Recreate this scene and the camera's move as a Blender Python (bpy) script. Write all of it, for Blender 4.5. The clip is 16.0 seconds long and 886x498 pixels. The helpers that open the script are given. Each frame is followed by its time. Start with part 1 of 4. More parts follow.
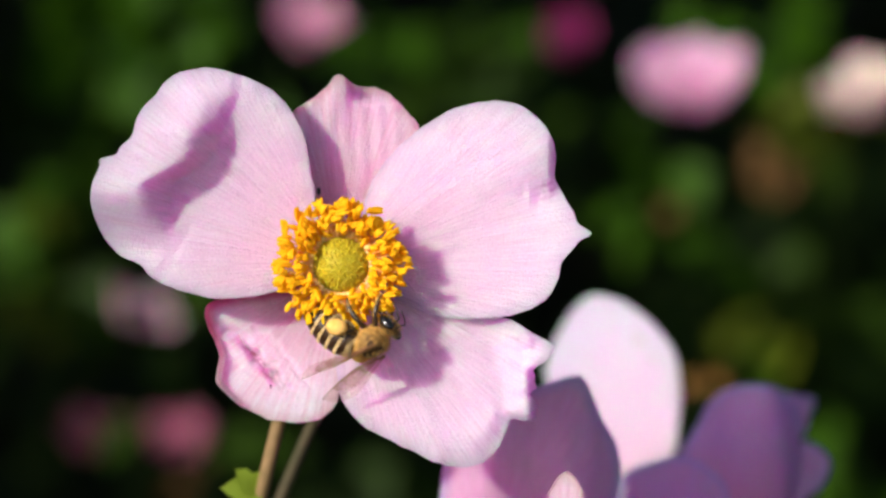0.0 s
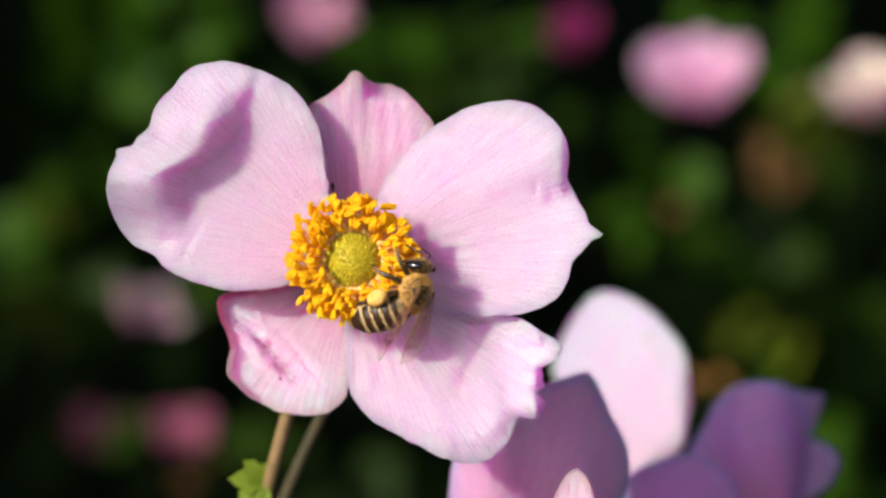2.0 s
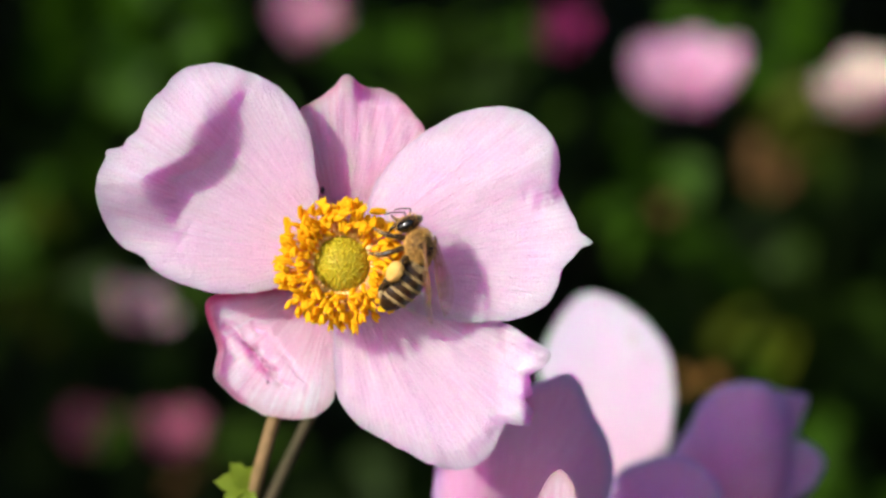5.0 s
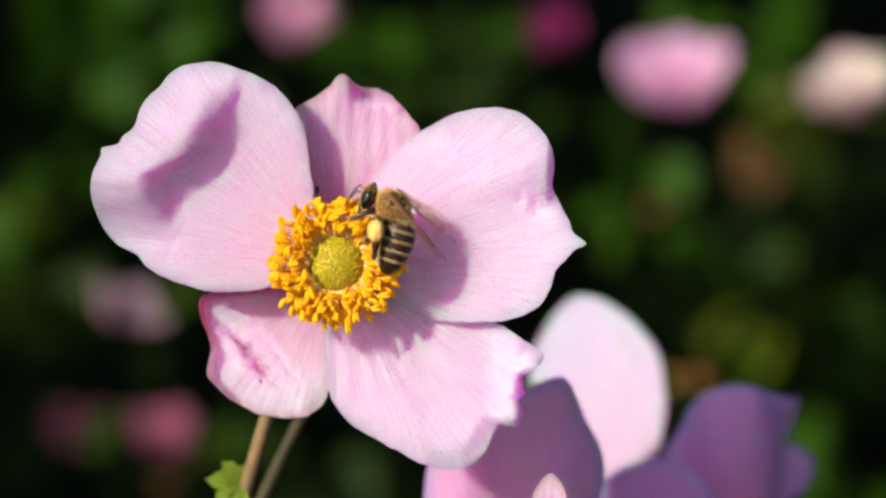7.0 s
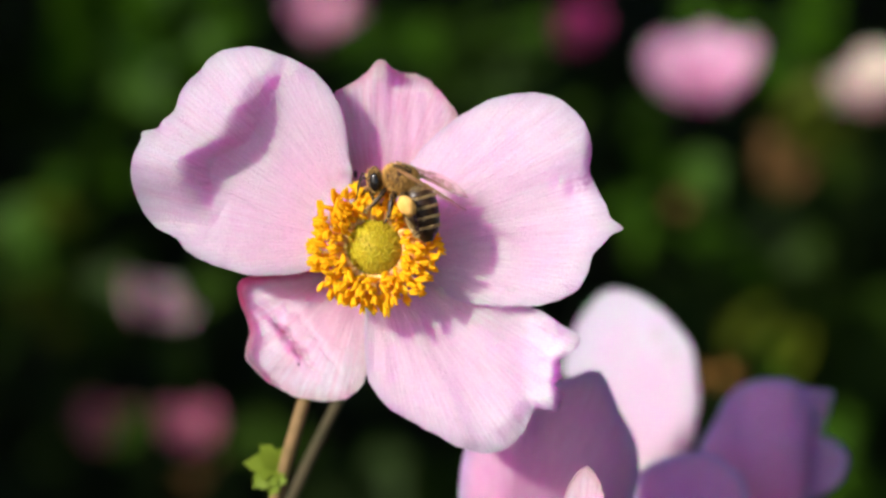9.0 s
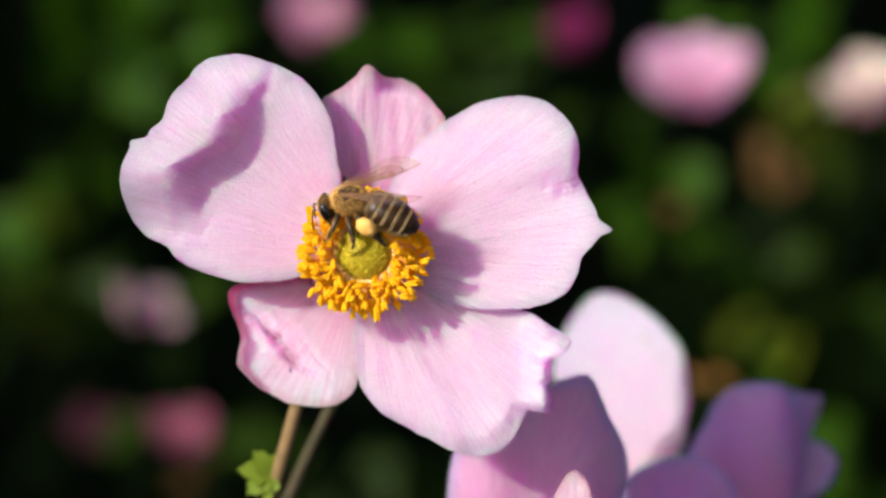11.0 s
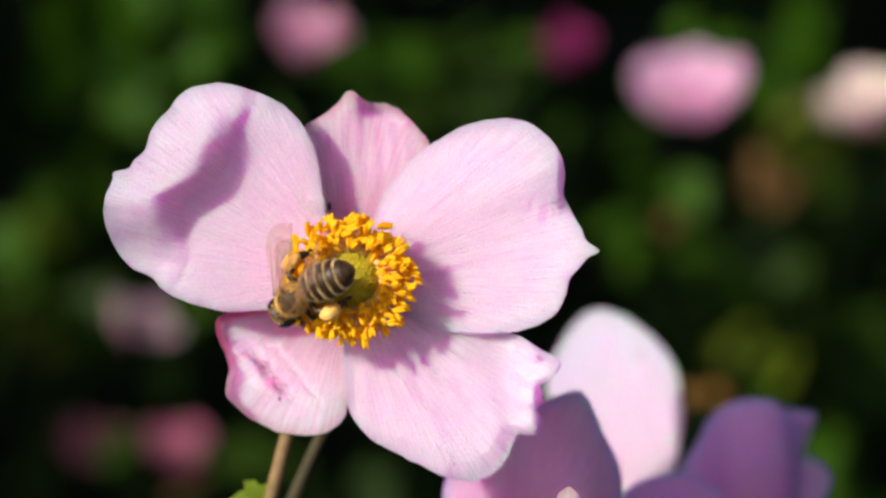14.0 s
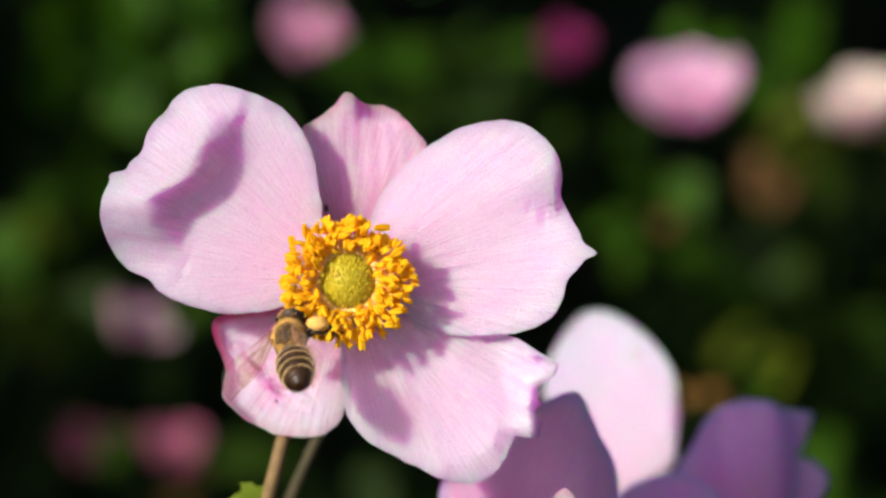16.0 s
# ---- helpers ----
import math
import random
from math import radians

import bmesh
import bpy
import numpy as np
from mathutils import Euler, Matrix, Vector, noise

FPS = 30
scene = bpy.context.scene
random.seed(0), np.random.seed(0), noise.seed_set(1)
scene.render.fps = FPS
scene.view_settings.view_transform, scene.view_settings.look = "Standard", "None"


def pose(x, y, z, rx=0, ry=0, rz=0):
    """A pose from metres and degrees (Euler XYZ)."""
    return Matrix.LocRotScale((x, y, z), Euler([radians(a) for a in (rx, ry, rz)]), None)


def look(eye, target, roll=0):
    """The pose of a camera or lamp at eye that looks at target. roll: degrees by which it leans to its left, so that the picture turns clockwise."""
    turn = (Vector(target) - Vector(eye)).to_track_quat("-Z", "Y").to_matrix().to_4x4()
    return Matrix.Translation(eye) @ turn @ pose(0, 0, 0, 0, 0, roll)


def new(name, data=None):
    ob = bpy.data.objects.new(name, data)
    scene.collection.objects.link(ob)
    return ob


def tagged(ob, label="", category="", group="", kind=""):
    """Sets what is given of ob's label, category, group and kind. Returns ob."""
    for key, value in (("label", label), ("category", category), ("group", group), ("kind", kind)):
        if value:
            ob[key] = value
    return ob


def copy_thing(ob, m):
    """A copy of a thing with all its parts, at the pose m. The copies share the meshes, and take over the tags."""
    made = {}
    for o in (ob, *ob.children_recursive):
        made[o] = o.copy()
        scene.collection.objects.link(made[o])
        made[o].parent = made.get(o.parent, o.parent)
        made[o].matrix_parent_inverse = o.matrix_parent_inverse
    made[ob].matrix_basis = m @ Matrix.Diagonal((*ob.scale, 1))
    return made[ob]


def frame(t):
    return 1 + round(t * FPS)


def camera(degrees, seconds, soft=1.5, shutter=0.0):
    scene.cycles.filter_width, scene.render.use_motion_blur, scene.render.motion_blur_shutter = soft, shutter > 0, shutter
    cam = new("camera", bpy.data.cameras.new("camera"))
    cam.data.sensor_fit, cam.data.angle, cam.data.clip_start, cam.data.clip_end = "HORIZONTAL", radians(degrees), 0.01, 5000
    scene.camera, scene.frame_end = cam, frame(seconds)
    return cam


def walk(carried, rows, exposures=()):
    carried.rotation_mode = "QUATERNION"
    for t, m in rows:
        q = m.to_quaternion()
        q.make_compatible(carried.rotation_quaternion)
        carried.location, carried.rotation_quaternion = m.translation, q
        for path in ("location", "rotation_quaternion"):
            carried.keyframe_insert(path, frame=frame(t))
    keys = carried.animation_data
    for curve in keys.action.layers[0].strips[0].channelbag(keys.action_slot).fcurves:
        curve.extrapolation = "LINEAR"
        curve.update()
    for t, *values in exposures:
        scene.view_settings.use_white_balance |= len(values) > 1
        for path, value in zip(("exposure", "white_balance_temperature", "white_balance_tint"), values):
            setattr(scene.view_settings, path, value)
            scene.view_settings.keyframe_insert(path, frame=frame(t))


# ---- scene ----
from math import cos, sin, pi, tau, exp, sqrt, atan2

MM = 0.001
VIEW = pose(0, -0.255, 0.903, 68, 0, 0)      # where the camera stands at the start


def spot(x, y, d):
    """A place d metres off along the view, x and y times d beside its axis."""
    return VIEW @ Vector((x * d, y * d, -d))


# ---- camera: a hand-held macro lens, slight pan and tilt ----
cam = camera(20.41, 16.0, soft=2.5)
cam.data.dof.use_dof = True
cam.data.dof.focus_distance = 0.272
cam.data.dof.aperture_fstop = 12.0
PAN = ((0, 0.000, 0.000), (0.5, 0.000, 0.000), (1, 0.061, 0.000), (1.5, 0.120, 0.000), (2, 0.121, -0.080),
       (2.5, 0.180, -0.161), (3, 0.221, -0.161), (3.5, 0.162, -0.141), (4, 0.141, -0.080), (6.5, -0.404, -0.121),
       (7, -0.363, -0.101), (7.5, -0.161, -0.121), (8, 0.082, -0.121), (8.5, 0.262, -0.182), (9, 0.262, -0.182),
       (11.5, 0.061, -0.041), (12, 0.061, 0.020), (12.5, 0.061, 0.080), (13, 0.039, 0.141), (13.5, 0.020, 0.221),
       (14, -0.020, 0.242), (14.5, -0.061, 0.282), (15, -0.080, 0.283), (15.5, -0.141, 0.262), (16, -0.082, 0.262))
walk(cam, [(t, VIEW @ pose(0, 0, 0, 0, yaw, 0) @ pose(0, 0, 0, tilt, 0, 0)) for t, yaw, tilt in PAN])

# ---- sky and sun ----
TO_SUN = (VIEW.to_3x3() @ Vector((-0.60, 0.36, 0.72))).normalized()
world = bpy.data.worlds.new("sky")
scene.world = world
world.use_nodes = True
wn = world.node_tree.nodes
sky = wn.new("ShaderNodeTexSky")
sky.sky_type = "NISHITA"
sky.sun_disc = False
sky.air_density, sky.dust_density, sky.ozone_density = 1.0, 2.2, 0.5
sky.sun_elevation = math.asin(TO_SUN.z)
sky.sun_rotation = atan2(TO_SUN.x, TO_SUN.y)
wn["Background"].inputs["Strength"].default_value = 0.125
world.node_tree.links.new(sky.outputs[0], wn["Background"].inputs["Color"])
sun_data = bpy.data.lights.new("sun", "SUN")
sun_data.energy = 4.7
sun_data.angle = radians(0.53)
sun_data.color = (1.0, 0.955, 0.90)
sun = new("sun", sun_data)
sun.matrix_world = look(TO_SUN * 5, (0, 0, 0))
scene.view_settings.exposure = 0.15


# ---- materials ----
class Shade:
    """A node material built step by step."""

    def __init__(self, name):
        self.mat = bpy.data.materials.new(name)
        self.mat.use_nodes = True
        self.nt = self.mat.node_tree
        self.nodes = self.nt.nodes
        self.bsdf = self.nodes["Principled BSDF"]
        self.out = self.nodes["Material Output"]

    def add(self, kind, **values):
        n = self.nodes.new("ShaderNode" + kind)
        for key, value in values.items():
            n[key] = value
        return n

    def link(self, a, b):
        self.nt.links.new(a, b)

    def coords(self, which="Object", scale=(1, 1, 1)):
        c = self.add("TexCoord")
        m = self.add("Mapping")
        m.inputs["Scale"].default_value = scale
        self.link(c.outputs[which], m.inputs["Vector"])
        return m.outputs[0]

    def noise(self, vector, scale, detail=3.0, rough=0.55):
        n = self.add("TexNoise")
        n.inputs["Scale"].default_value = scale
        n.inputs["Detail"].default_value = detail
        n.inputs["Roughness"].default_value = rough
        self.link(vector, n.inputs["Vector"])
        return n.outputs["Fac"]

    def ramp(self, fac, *stops):
        r = self.add("ValToRGB")
        el = r.color_ramp.elements
        while len(el) < len(stops):
            el.new(0.5)
        for e, (at, col) in zip(el, stops):
            e.position = at
            e.color = (*col, 1) if len(col) == 3 else col
        self.link(fac, r.inputs[0])
        return r.outputs[0]

    def mix(self, fac, a, b, blend="MIX"):
        m = self.add("MixRGB")
        m.blend_type = blend
        for socket, value in zip(m.inputs, (fac, a, b)):
            if isinstance(value, (int, float)):
                socket.default_value = value
            elif isinstance(value, tuple):
                socket.default_value = (*value, 1)
            else:
                self.link(value, socket)
        return m.outputs[0]

    def bump(self, height, strength, distance):
        b = self.add("Bump")
        b.inputs["Strength"].default_value = strength
        b.inputs["Distance"].default_value = distance
        self.link(height, b.inputs["Height"])
        self.link(b.outputs[0], self.bsdf.inputs["Normal"])
        return b.outputs[0]

    def set(self, **values):
        for key, value in values.items():
            socket = self.bsdf.inputs[key.replace("_", " ")]
            if isinstance(value, (int, float)):
                socket.default_value = value
            elif isinstance(value, tuple):
                socket.default_value = (*value, 1)
            else:
                self.link(value, socket)
        return self

    def translucent(self, color, share, normal=None):
        tr = self.add("BsdfTranslucent")
        if isinstance(color, tuple):
            tr.inputs[0].default_value = (*color, 1)
        else:
            self.link(color, tr.inputs[0])
        if normal is not None:
            self.link(normal, tr.inputs["Normal"])
        m = self.add("MixShader")
        m.inputs[0].default_value = share
        self.link(self.bsdf.outputs[0], m.inputs[1])
        self.link(tr.outputs[0], m.inputs[2])
        self.link(m.outputs[0], self.out.inputs[0])
        return self


def petal_material(name, inner, outer, rim, shine, share=0.28, fade=(0.12, 0.62), lopsided=False, glow=(1.5, 0.22, 1.15), mark_tone=(0.40, 0.12, 0.36)):
    """Silky tepal: fine veins that fan out from the base, deeper pink towards it, a tinged rim."""
    s = Shade(name)
    uv = s.add("UVMap").outputs[0]
    fan = s.add("Mapping")
    fan.inputs["Scale"].default_value = (70, 1.6, 1)
    s.link(uv, fan.inputs[0])
    vein = s.noise(fan.outputs[0], 1.0, 4, 0.6)
    fan2 = s.add("Mapping")
    fan2.inputs["Scale"].default_value = (18, 1.0, 1)
    s.link(uv, fan2.inputs[0])
    fold = s.noise(fan2.outputs[0], 1.0, 2, 0.5)
    blotch = s.noise(s.coords("Object"), 140, 3)
    fine = s.noise(s.coords("Object"), 4200, 3)
    sep = s.add("SeparateXYZ")
    s.link(uv, sep.inputs[0])
    along = s.ramp(sep.outputs[1], (fade[0], inner), (fade[1], outer))
    col = s.mix(s.ramp(vein, (0.36, (0.42, 0.42, 0.42)), (0.62, (0.0, 0.0, 0.0))), along, inner)
    col = s.mix(s.ramp(blotch, (0.45, (0, 0, 0)), (0.75, (0.35, 0.35, 0.35))), col, outer)
    thread = s.add("Mapping")
    thread.inputs["Scale"].default_value = (170, 5, 1)
    s.link(uv, thread.inputs[0])
    threads = s.noise(thread.outputs[0], 1.0, 3, 0.6)
    col = s.mix(1.0, col, s.ramp(threads, (0.30, (0.90, 0.80, 0.87)), (0.60, (1.0, 1.0, 1.0))), "MULTIPLY")
    col = s.mix(1.0, col, s.ramp(fine, (0.34, (0.91, 0.87, 0.91)), (0.58, (1.0, 1.0, 1.0))), "MULTIPLY")
    edge = s.add("Attribute")
    edge.attribute_name = "rim"
    border = s.ramp(edge.outputs["Fac"], (0.86, (0, 0, 0)), (1.0, (0.75, 0.75, 0.75)))
    if lopsided:
        border = s.mix(1.0, s.ramp(edge.outputs["Fac"], (0.82, (0, 0, 0)), (0.95, (1.0, 1.0, 1.0))),
                       s.ramp(sep.outputs[0], (0.22, (1.0, 1.0, 1.0)), (0.42, (0.25, 0.25, 0.25))), "MULTIPLY")
    col = s.mix(border, col, rim)
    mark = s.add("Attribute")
    mark.attribute_name = "dark_mark"
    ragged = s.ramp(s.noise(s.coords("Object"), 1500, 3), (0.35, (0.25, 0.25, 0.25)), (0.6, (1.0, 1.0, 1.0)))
    col = s.mix(s.mix(1.0, mark.outputs["Color"], ragged, "MULTIPLY"), col, mark_tone)
    h = s.mix(0.5, vein, fine)
    h = s.mix(0.28, h, fold)
    n = s.bump(h, 0.9, 0.0008)
    s.set(Base_Color=col, Roughness=0.55, Sheen_Weight=0.05, Sheen_Roughness=0.4, Subsurface_Weight=0.95, Subsurface_Scale=0.0046)
    s.bsdf.subsurface_method = "BURLEY"
    s.bsdf.inputs["Subsurface Radius"].default_value = glow
    s.bsdf.inputs["Specular IOR Level"].default_value = 0.3
    return s.translucent(s.mix(1.0, col, shine, "MULTIPLY"), share, n).mat


def leaf_material(name, dark, light, share=0.3):
    s = Shade(name)
    v = s.coords("Object")
    rnd = s.add("NewGeometry").outputs["Random Per Island"]
    col = s.mix(rnd, dark, light)
    col = s.mix(s.ramp(s.noise(v, 60, 4), (0.4, (0, 0, 0)), (0.7, (0.5, 0.5, 0.5))), col, light)
    n = s.bump(s.noise(v, 260, 3), 0.4, 0.001)
    s.set(Base_Color=col, Roughness=0.55)
    s.bsdf.inputs["Specular IOR Level"].default_value = 0.12
    return s.translucent(s.mix(1.0, col, (1.0, 1.0, 0.35), "MULTIPLY"), share, n).mat


def plain_material(name, a, b, scale, rough=0.5, bump=0.3, depth=0.0002, spec=0.5, strands=False, thin=0.0):
    s = Shade(name)
    v = s.coords("Object")
    f = s.noise(v, scale, 4)
    if strands:
        f = s.mix(0.5, f, s.add("NewGeometry").outputs["Random Per Island"])
    s.set(Base_Color=s.ramp(f, (0.3, a), (0.7, b)), Roughness=rough)
    s.bsdf.inputs["Specular IOR Level"].default_value = spec
    s.bump(s.noise(v, scale * 3, 3), bump, depth)
    if thin > 1:
        return s.translucent(s.ramp(f, (0.3, a), (0.7, b)), thin - 1).mat
    if thin:
        s.set(Subsurface_Weight=thin, Subsurface_Scale=0.0012)
        s.bsdf.inputs["Subsurface Radius"].default_value = (1.0, 0.6, 0.1)
    return s.mat


PETAL = petal_material("pale_pink_tepal", (0.87, 0.57, 0.73), (0.84, 0.70, 0.84), (0.70, 0.46, 0.72), (1.0, 0.4, 0.8), fade=(0.10, 0.85))
PALE = petal_material("white_pink_tepal", (0.85, 0.63, 0.78), (0.78, 0.72, 0.87), (0.72, 0.55, 0.74), (1.0, 0.5, 0.8), fade=(0.25, 0.8), mark_tone=(0.46, 0.36, 0.26))
# outer white partly for the sunlit side, dark crimson partly for crease shade
BLUSH = petal_material("blush_pink_tepal", (0.83, 0.34, 0.52), (0.87, 0.79, 0.87), (0.66, 0.08, 0.24), (1.0, 0.45, 0.7), fade=(0.22, 0.72), lopsided=True, glow=(1.5, 0.25, 0.8), mark_tone=(0.24, 0.02, 0.07))
ROSE = petal_material("rose_pink_tepal", (0.82, 0.30, 0.50), (0.87, 0.61, 0.77), (0.76, 0.30, 0.48), (1.0, 0.45, 0.7))
# purple tones carry the second flower's shade, their blue rims the skylight
SHADE_MAUVE = petal_material("shade_mauve_tepal", (0.91, 0.34, 0.60), (0.74, 0.40, 0.80), (0.46, 0.34, 0.80), (1.0, 0.6, 0.9), 0.28)
SHADE_LILAC = petal_material("shade_lilac_tepal", (0.92, 0.44, 0.68), (0.90, 0.50, 0.80), (0.60, 0.40, 0.80), (1.0, 0.55, 0.85), 0.36)
CANDY = petal_material("candy_pink_tepal", (0.80, 0.25, 0.50), (0.84, 0.50, 0.72), (0.76, 0.42, 0.62), (1.0, 0.45, 0.7))
ROSY = petal_material("dull_pink_tepal", (0.62, 0.22, 0.36), (0.72, 0.36, 0.50), (0.60, 0.25, 0.38), (1.0, 0.45, 0.7))
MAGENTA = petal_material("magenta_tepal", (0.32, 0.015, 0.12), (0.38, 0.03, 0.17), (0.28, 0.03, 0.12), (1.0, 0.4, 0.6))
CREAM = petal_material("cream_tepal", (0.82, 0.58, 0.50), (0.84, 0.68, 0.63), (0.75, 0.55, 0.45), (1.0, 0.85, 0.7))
# two pinks darkened and dulled, so the flowers at lower left look shaded
SHADE_PINK = petal_material("shade_pink_tepal", (0.34, 0.07, 0.14), (0.40, 0.11, 0.18), (0.30, 0.07, 0.12), (1.0, 0.5, 0.7))
SHADE_ASHEN = petal_material("shade_ashen_tepal", (0.62, 0.30, 0.37), (0.68, 0.42, 0.48), (0.45, 0.22, 0.30), (1.0, 0.6, 0.7))
SPECK = plain_material("black_speck", (0.01, 0.008, 0.006), (0.03, 0.02, 0.015), 800, 0.5)
ANTHER = plain_material("golden_anther", (1.0, 0.60, 0.008), (1.0, 0.72, 0.02), 900, 0.7, 0.35, 0.0001, 0.2, True, thin=1.5)
FILAMENT = plain_material("cream_filament", (0.96, 0.50, 0.10), (0.97, 0.66, 0.28), 800, 0.5, thin=1.4)
PEACH = plain_material("peach_collar", (0.88, 0.46, 0.10), (0.95, 0.62, 0.22), 800, 0.6, thin=0.5)
CARPEL = plain_material("olive_yellow_carpel", (0.47, 0.34, 0.010), (0.68, 0.50, 0.022), 900, 0.6, 0.4, 0.0001, 0.3, True, thin=0.5)
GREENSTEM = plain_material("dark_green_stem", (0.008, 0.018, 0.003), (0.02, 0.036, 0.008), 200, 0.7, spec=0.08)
STEM = plain_material("brown_green_stem", (0.15, 0.10, 0.035), (0.30, 0.18, 0.085), 300, 0.55)
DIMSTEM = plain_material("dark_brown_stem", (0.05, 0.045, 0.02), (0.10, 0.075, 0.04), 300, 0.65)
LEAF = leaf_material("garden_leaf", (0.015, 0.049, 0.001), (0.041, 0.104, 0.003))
# near-black leaf green: the bed's deep shade put into the colour
SHADE_LEAF = leaf_material("shade_dark_leaf", (0.002, 0.005, 0.0003), (0.006, 0.015, 0.001))
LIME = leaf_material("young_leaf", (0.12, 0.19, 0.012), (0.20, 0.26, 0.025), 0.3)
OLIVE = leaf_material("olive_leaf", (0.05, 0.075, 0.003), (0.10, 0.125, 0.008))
# dimmed leaf green, with half shade put into the colour
SHADE_DIM = leaf_material("shade_dim_leaf", (0.009, 0.024, 0.001), (0.026, 0.056, 0.003))
BROWN = leaf_material("withered_leaf", (0.11, 0.06, 0.022), (0.20, 0.105, 0.04))
RUSTY = leaf_material("rusty_leaf", (0.22, 0.10, 0.02), (0.34, 0.17, 0.04))
# soil tone pulled towards black to carry the shade between the plants
SOIL = plain_material("shade_dark_soil", (0.005, 0.004, 0.0025), (0.013, 0.010, 0.006), 30, 0.95, 0.8, 0.01, 0.1)


def empty(name, m, label, category, group=""):
    ob = new(name)
    ob.empty_display_size = 0.005
    ob.matrix_world = m
    return tagged(ob, label, category, group)


def part(name, mesh, material, parent, label="", m=None, smooth=True, kind=""):
    """Links a mesh, or a bmesh, as ONE mesh object under its thing or part."""
    if isinstance(mesh, bmesh.types.BMesh):
        bm, mesh = mesh, bpy.data.meshes.new(name)
        bm.to_mesh(mesh)
        bm.free()
    if material and not mesh.materials:
        mesh.materials.append(material)
    if smooth:
        mesh.shade_smooth()
    ob = new(name, mesh)
    ob.parent = parent
    if m is not None:
        ob.matrix_basis = m
    return tagged(ob, label, kind=kind)


def step(a, b, x):
    u = min(1.0, max(0.0, (x - a) / (b - a)))
    return u * u * (3 - 2 * u)


def bell(x, w):
    return exp(-(x / w) ** 2)


def rounded(values, a):
    """A closed outline's radius at the angle a, from even steps (Catmull-Rom)."""
    n = len(values)
    u = (a % tau) / tau * n
    i = int(u)
    f = u - i
    p0, p1, p2, p3 = (values[(i + k) % n] for k in (-1, 0, 1, 2))
    return p1 + 0.5 * f * (p2 - p0 + f * (2 * p0 - 5 * p1 + 4 * p2 - p3 + f * (3 * (p1 - p2) + p3 - p0)))


def petal_mesh(name, middle, radii, height, rings=34, turns=150, base=(0, 0), thick=0.16, wave=0.11, seed=0, spikes=(), dark_mark=None):
    """A tepal as a bowed sheet (mm): an outline round its middle, lifted by height(x, y, edge)."""
    cx, cy = middle
    far = max(math.hypot(cx + rounded(radii, a) * cos(a) - base[0], cy + rounded(radii, a) * sin(a) - base[1])
              for a in (k * tau / 64 for k in range(64)))
    main = atan2(cy - base[1], cx - base[0])
    verts, rims, uvs = [], [], []
    for i in range(rings + 1):
        e = (i / rings) ** 0.8
        for j in range(turns if i else 1):
            a = j * tau / turns
            r = rounded(radii, a) + sum(k * bell((a - radians(b) + pi) % tau - pi, radians(w)) * e ** 4 for b, k, w in spikes) + wave * (noise.noise((cos(a) * 9 + seed, sin(a) * 9, seed)) + 1.6 * noise.noise((cos(a) * 3.5, sin(a) * 3.5 + seed, 1)) + 0.5 * noise.noise((cos(a) * 26, sin(a) * 26, seed)))
            x, y = cx + e * r * cos(a), cy + e * r * sin(a)
            z = height(x, y, e) + 0.12 * noise.noise((x * 0.45 + seed, y * 0.45, seed)) + 0.30 * e ** 5 * noise.noise((cos(a) * 7, sin(a) * 7, seed + 3))
            # x and y shift with height so the outline fits the camera's view
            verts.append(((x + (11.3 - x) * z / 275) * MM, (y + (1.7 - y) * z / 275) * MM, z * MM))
            rims.append(e)
            d = math.hypot(x - base[0], y - base[1])
            turn = (atan2(y - base[1], x - base[0]) - main + pi) % tau - pi
            uvs.append((turn / 2.0 + 0.5, d / far))
    faces = [(0, 1 + j, 1 + (j + 1) % turns) for j in range(turns)]
    for i in range(1, rings):
        p, q = 1 + (i - 1) * turns, 1 + i * turns
        faces += [(p + j, q + j, q + (j + 1) % turns, p + (j + 1) % turns) for j in range(turns)]
    # underside
    n = len(verts)
    for k in range(n):
        x, y, z = verts[k]
        verts.append((x, y, z - thick * MM * (1 - 0.8 * rims[k] ** 6)))
    rims, uvs = rims + rims, uvs + uvs
    faces += [tuple(n + v for v in reversed(f)) for f in faces]
    last = 1 + (rings - 1) * turns
    faces += [(last + j, n + last + j, n + last + (j + 1) % turns, last + (j + 1) % turns) for j in range(turns)]
    mesh = bpy.data.meshes.new(name)
    mesh.from_pydata(verts, [], faces)
    at = mesh.attributes.new("rim", "FLOAT", "POINT")
    at.data.foreach_set("value", rims)
    marks = mesh.attributes.new("dark_mark", "FLOAT", "POINT")
    if dark_mark:
        marks.data.foreach_set("value", [dark_mark(x / MM, y / MM) for x, y, z in verts])
    layer = mesh.uv_layers.new(name="UVMap")
    for loop in mesh.loops:
        layer.data[loop.index].uv = uvs[loop.vertex_index]
    return mesh


def tube(bm, points, radii, sides=7):
    """A bent tapering rod through the points."""
    rows = []
    for i, p in enumerate(points):
        p = Vector(p)
        d = (Vector(points[min(i + 1, len(points) - 1)]) - Vector(points[max(i - 1, 0)])).normalized()
        u = d.orthogonal().normalized() if i == 0 else (rows_u - rows_u.dot(d) * d).normalized()
        rows_u = u
        v = d.cross(u)
        rows.append([bm.verts.new(p + radii[i] * (u * cos(k * tau / sides) + v * sin(k * tau / sides))) for k in range(sides)])
    for a, b in zip(rows, rows[1:]):
        for k in range(sides):
            bm.faces.new((a[k], a[(k + 1) % sides], b[(k + 1) % sides], b[k]))
    bm.faces.new(list(reversed(rows[0])))
    bm.faces.new(rows[-1])
    return bm


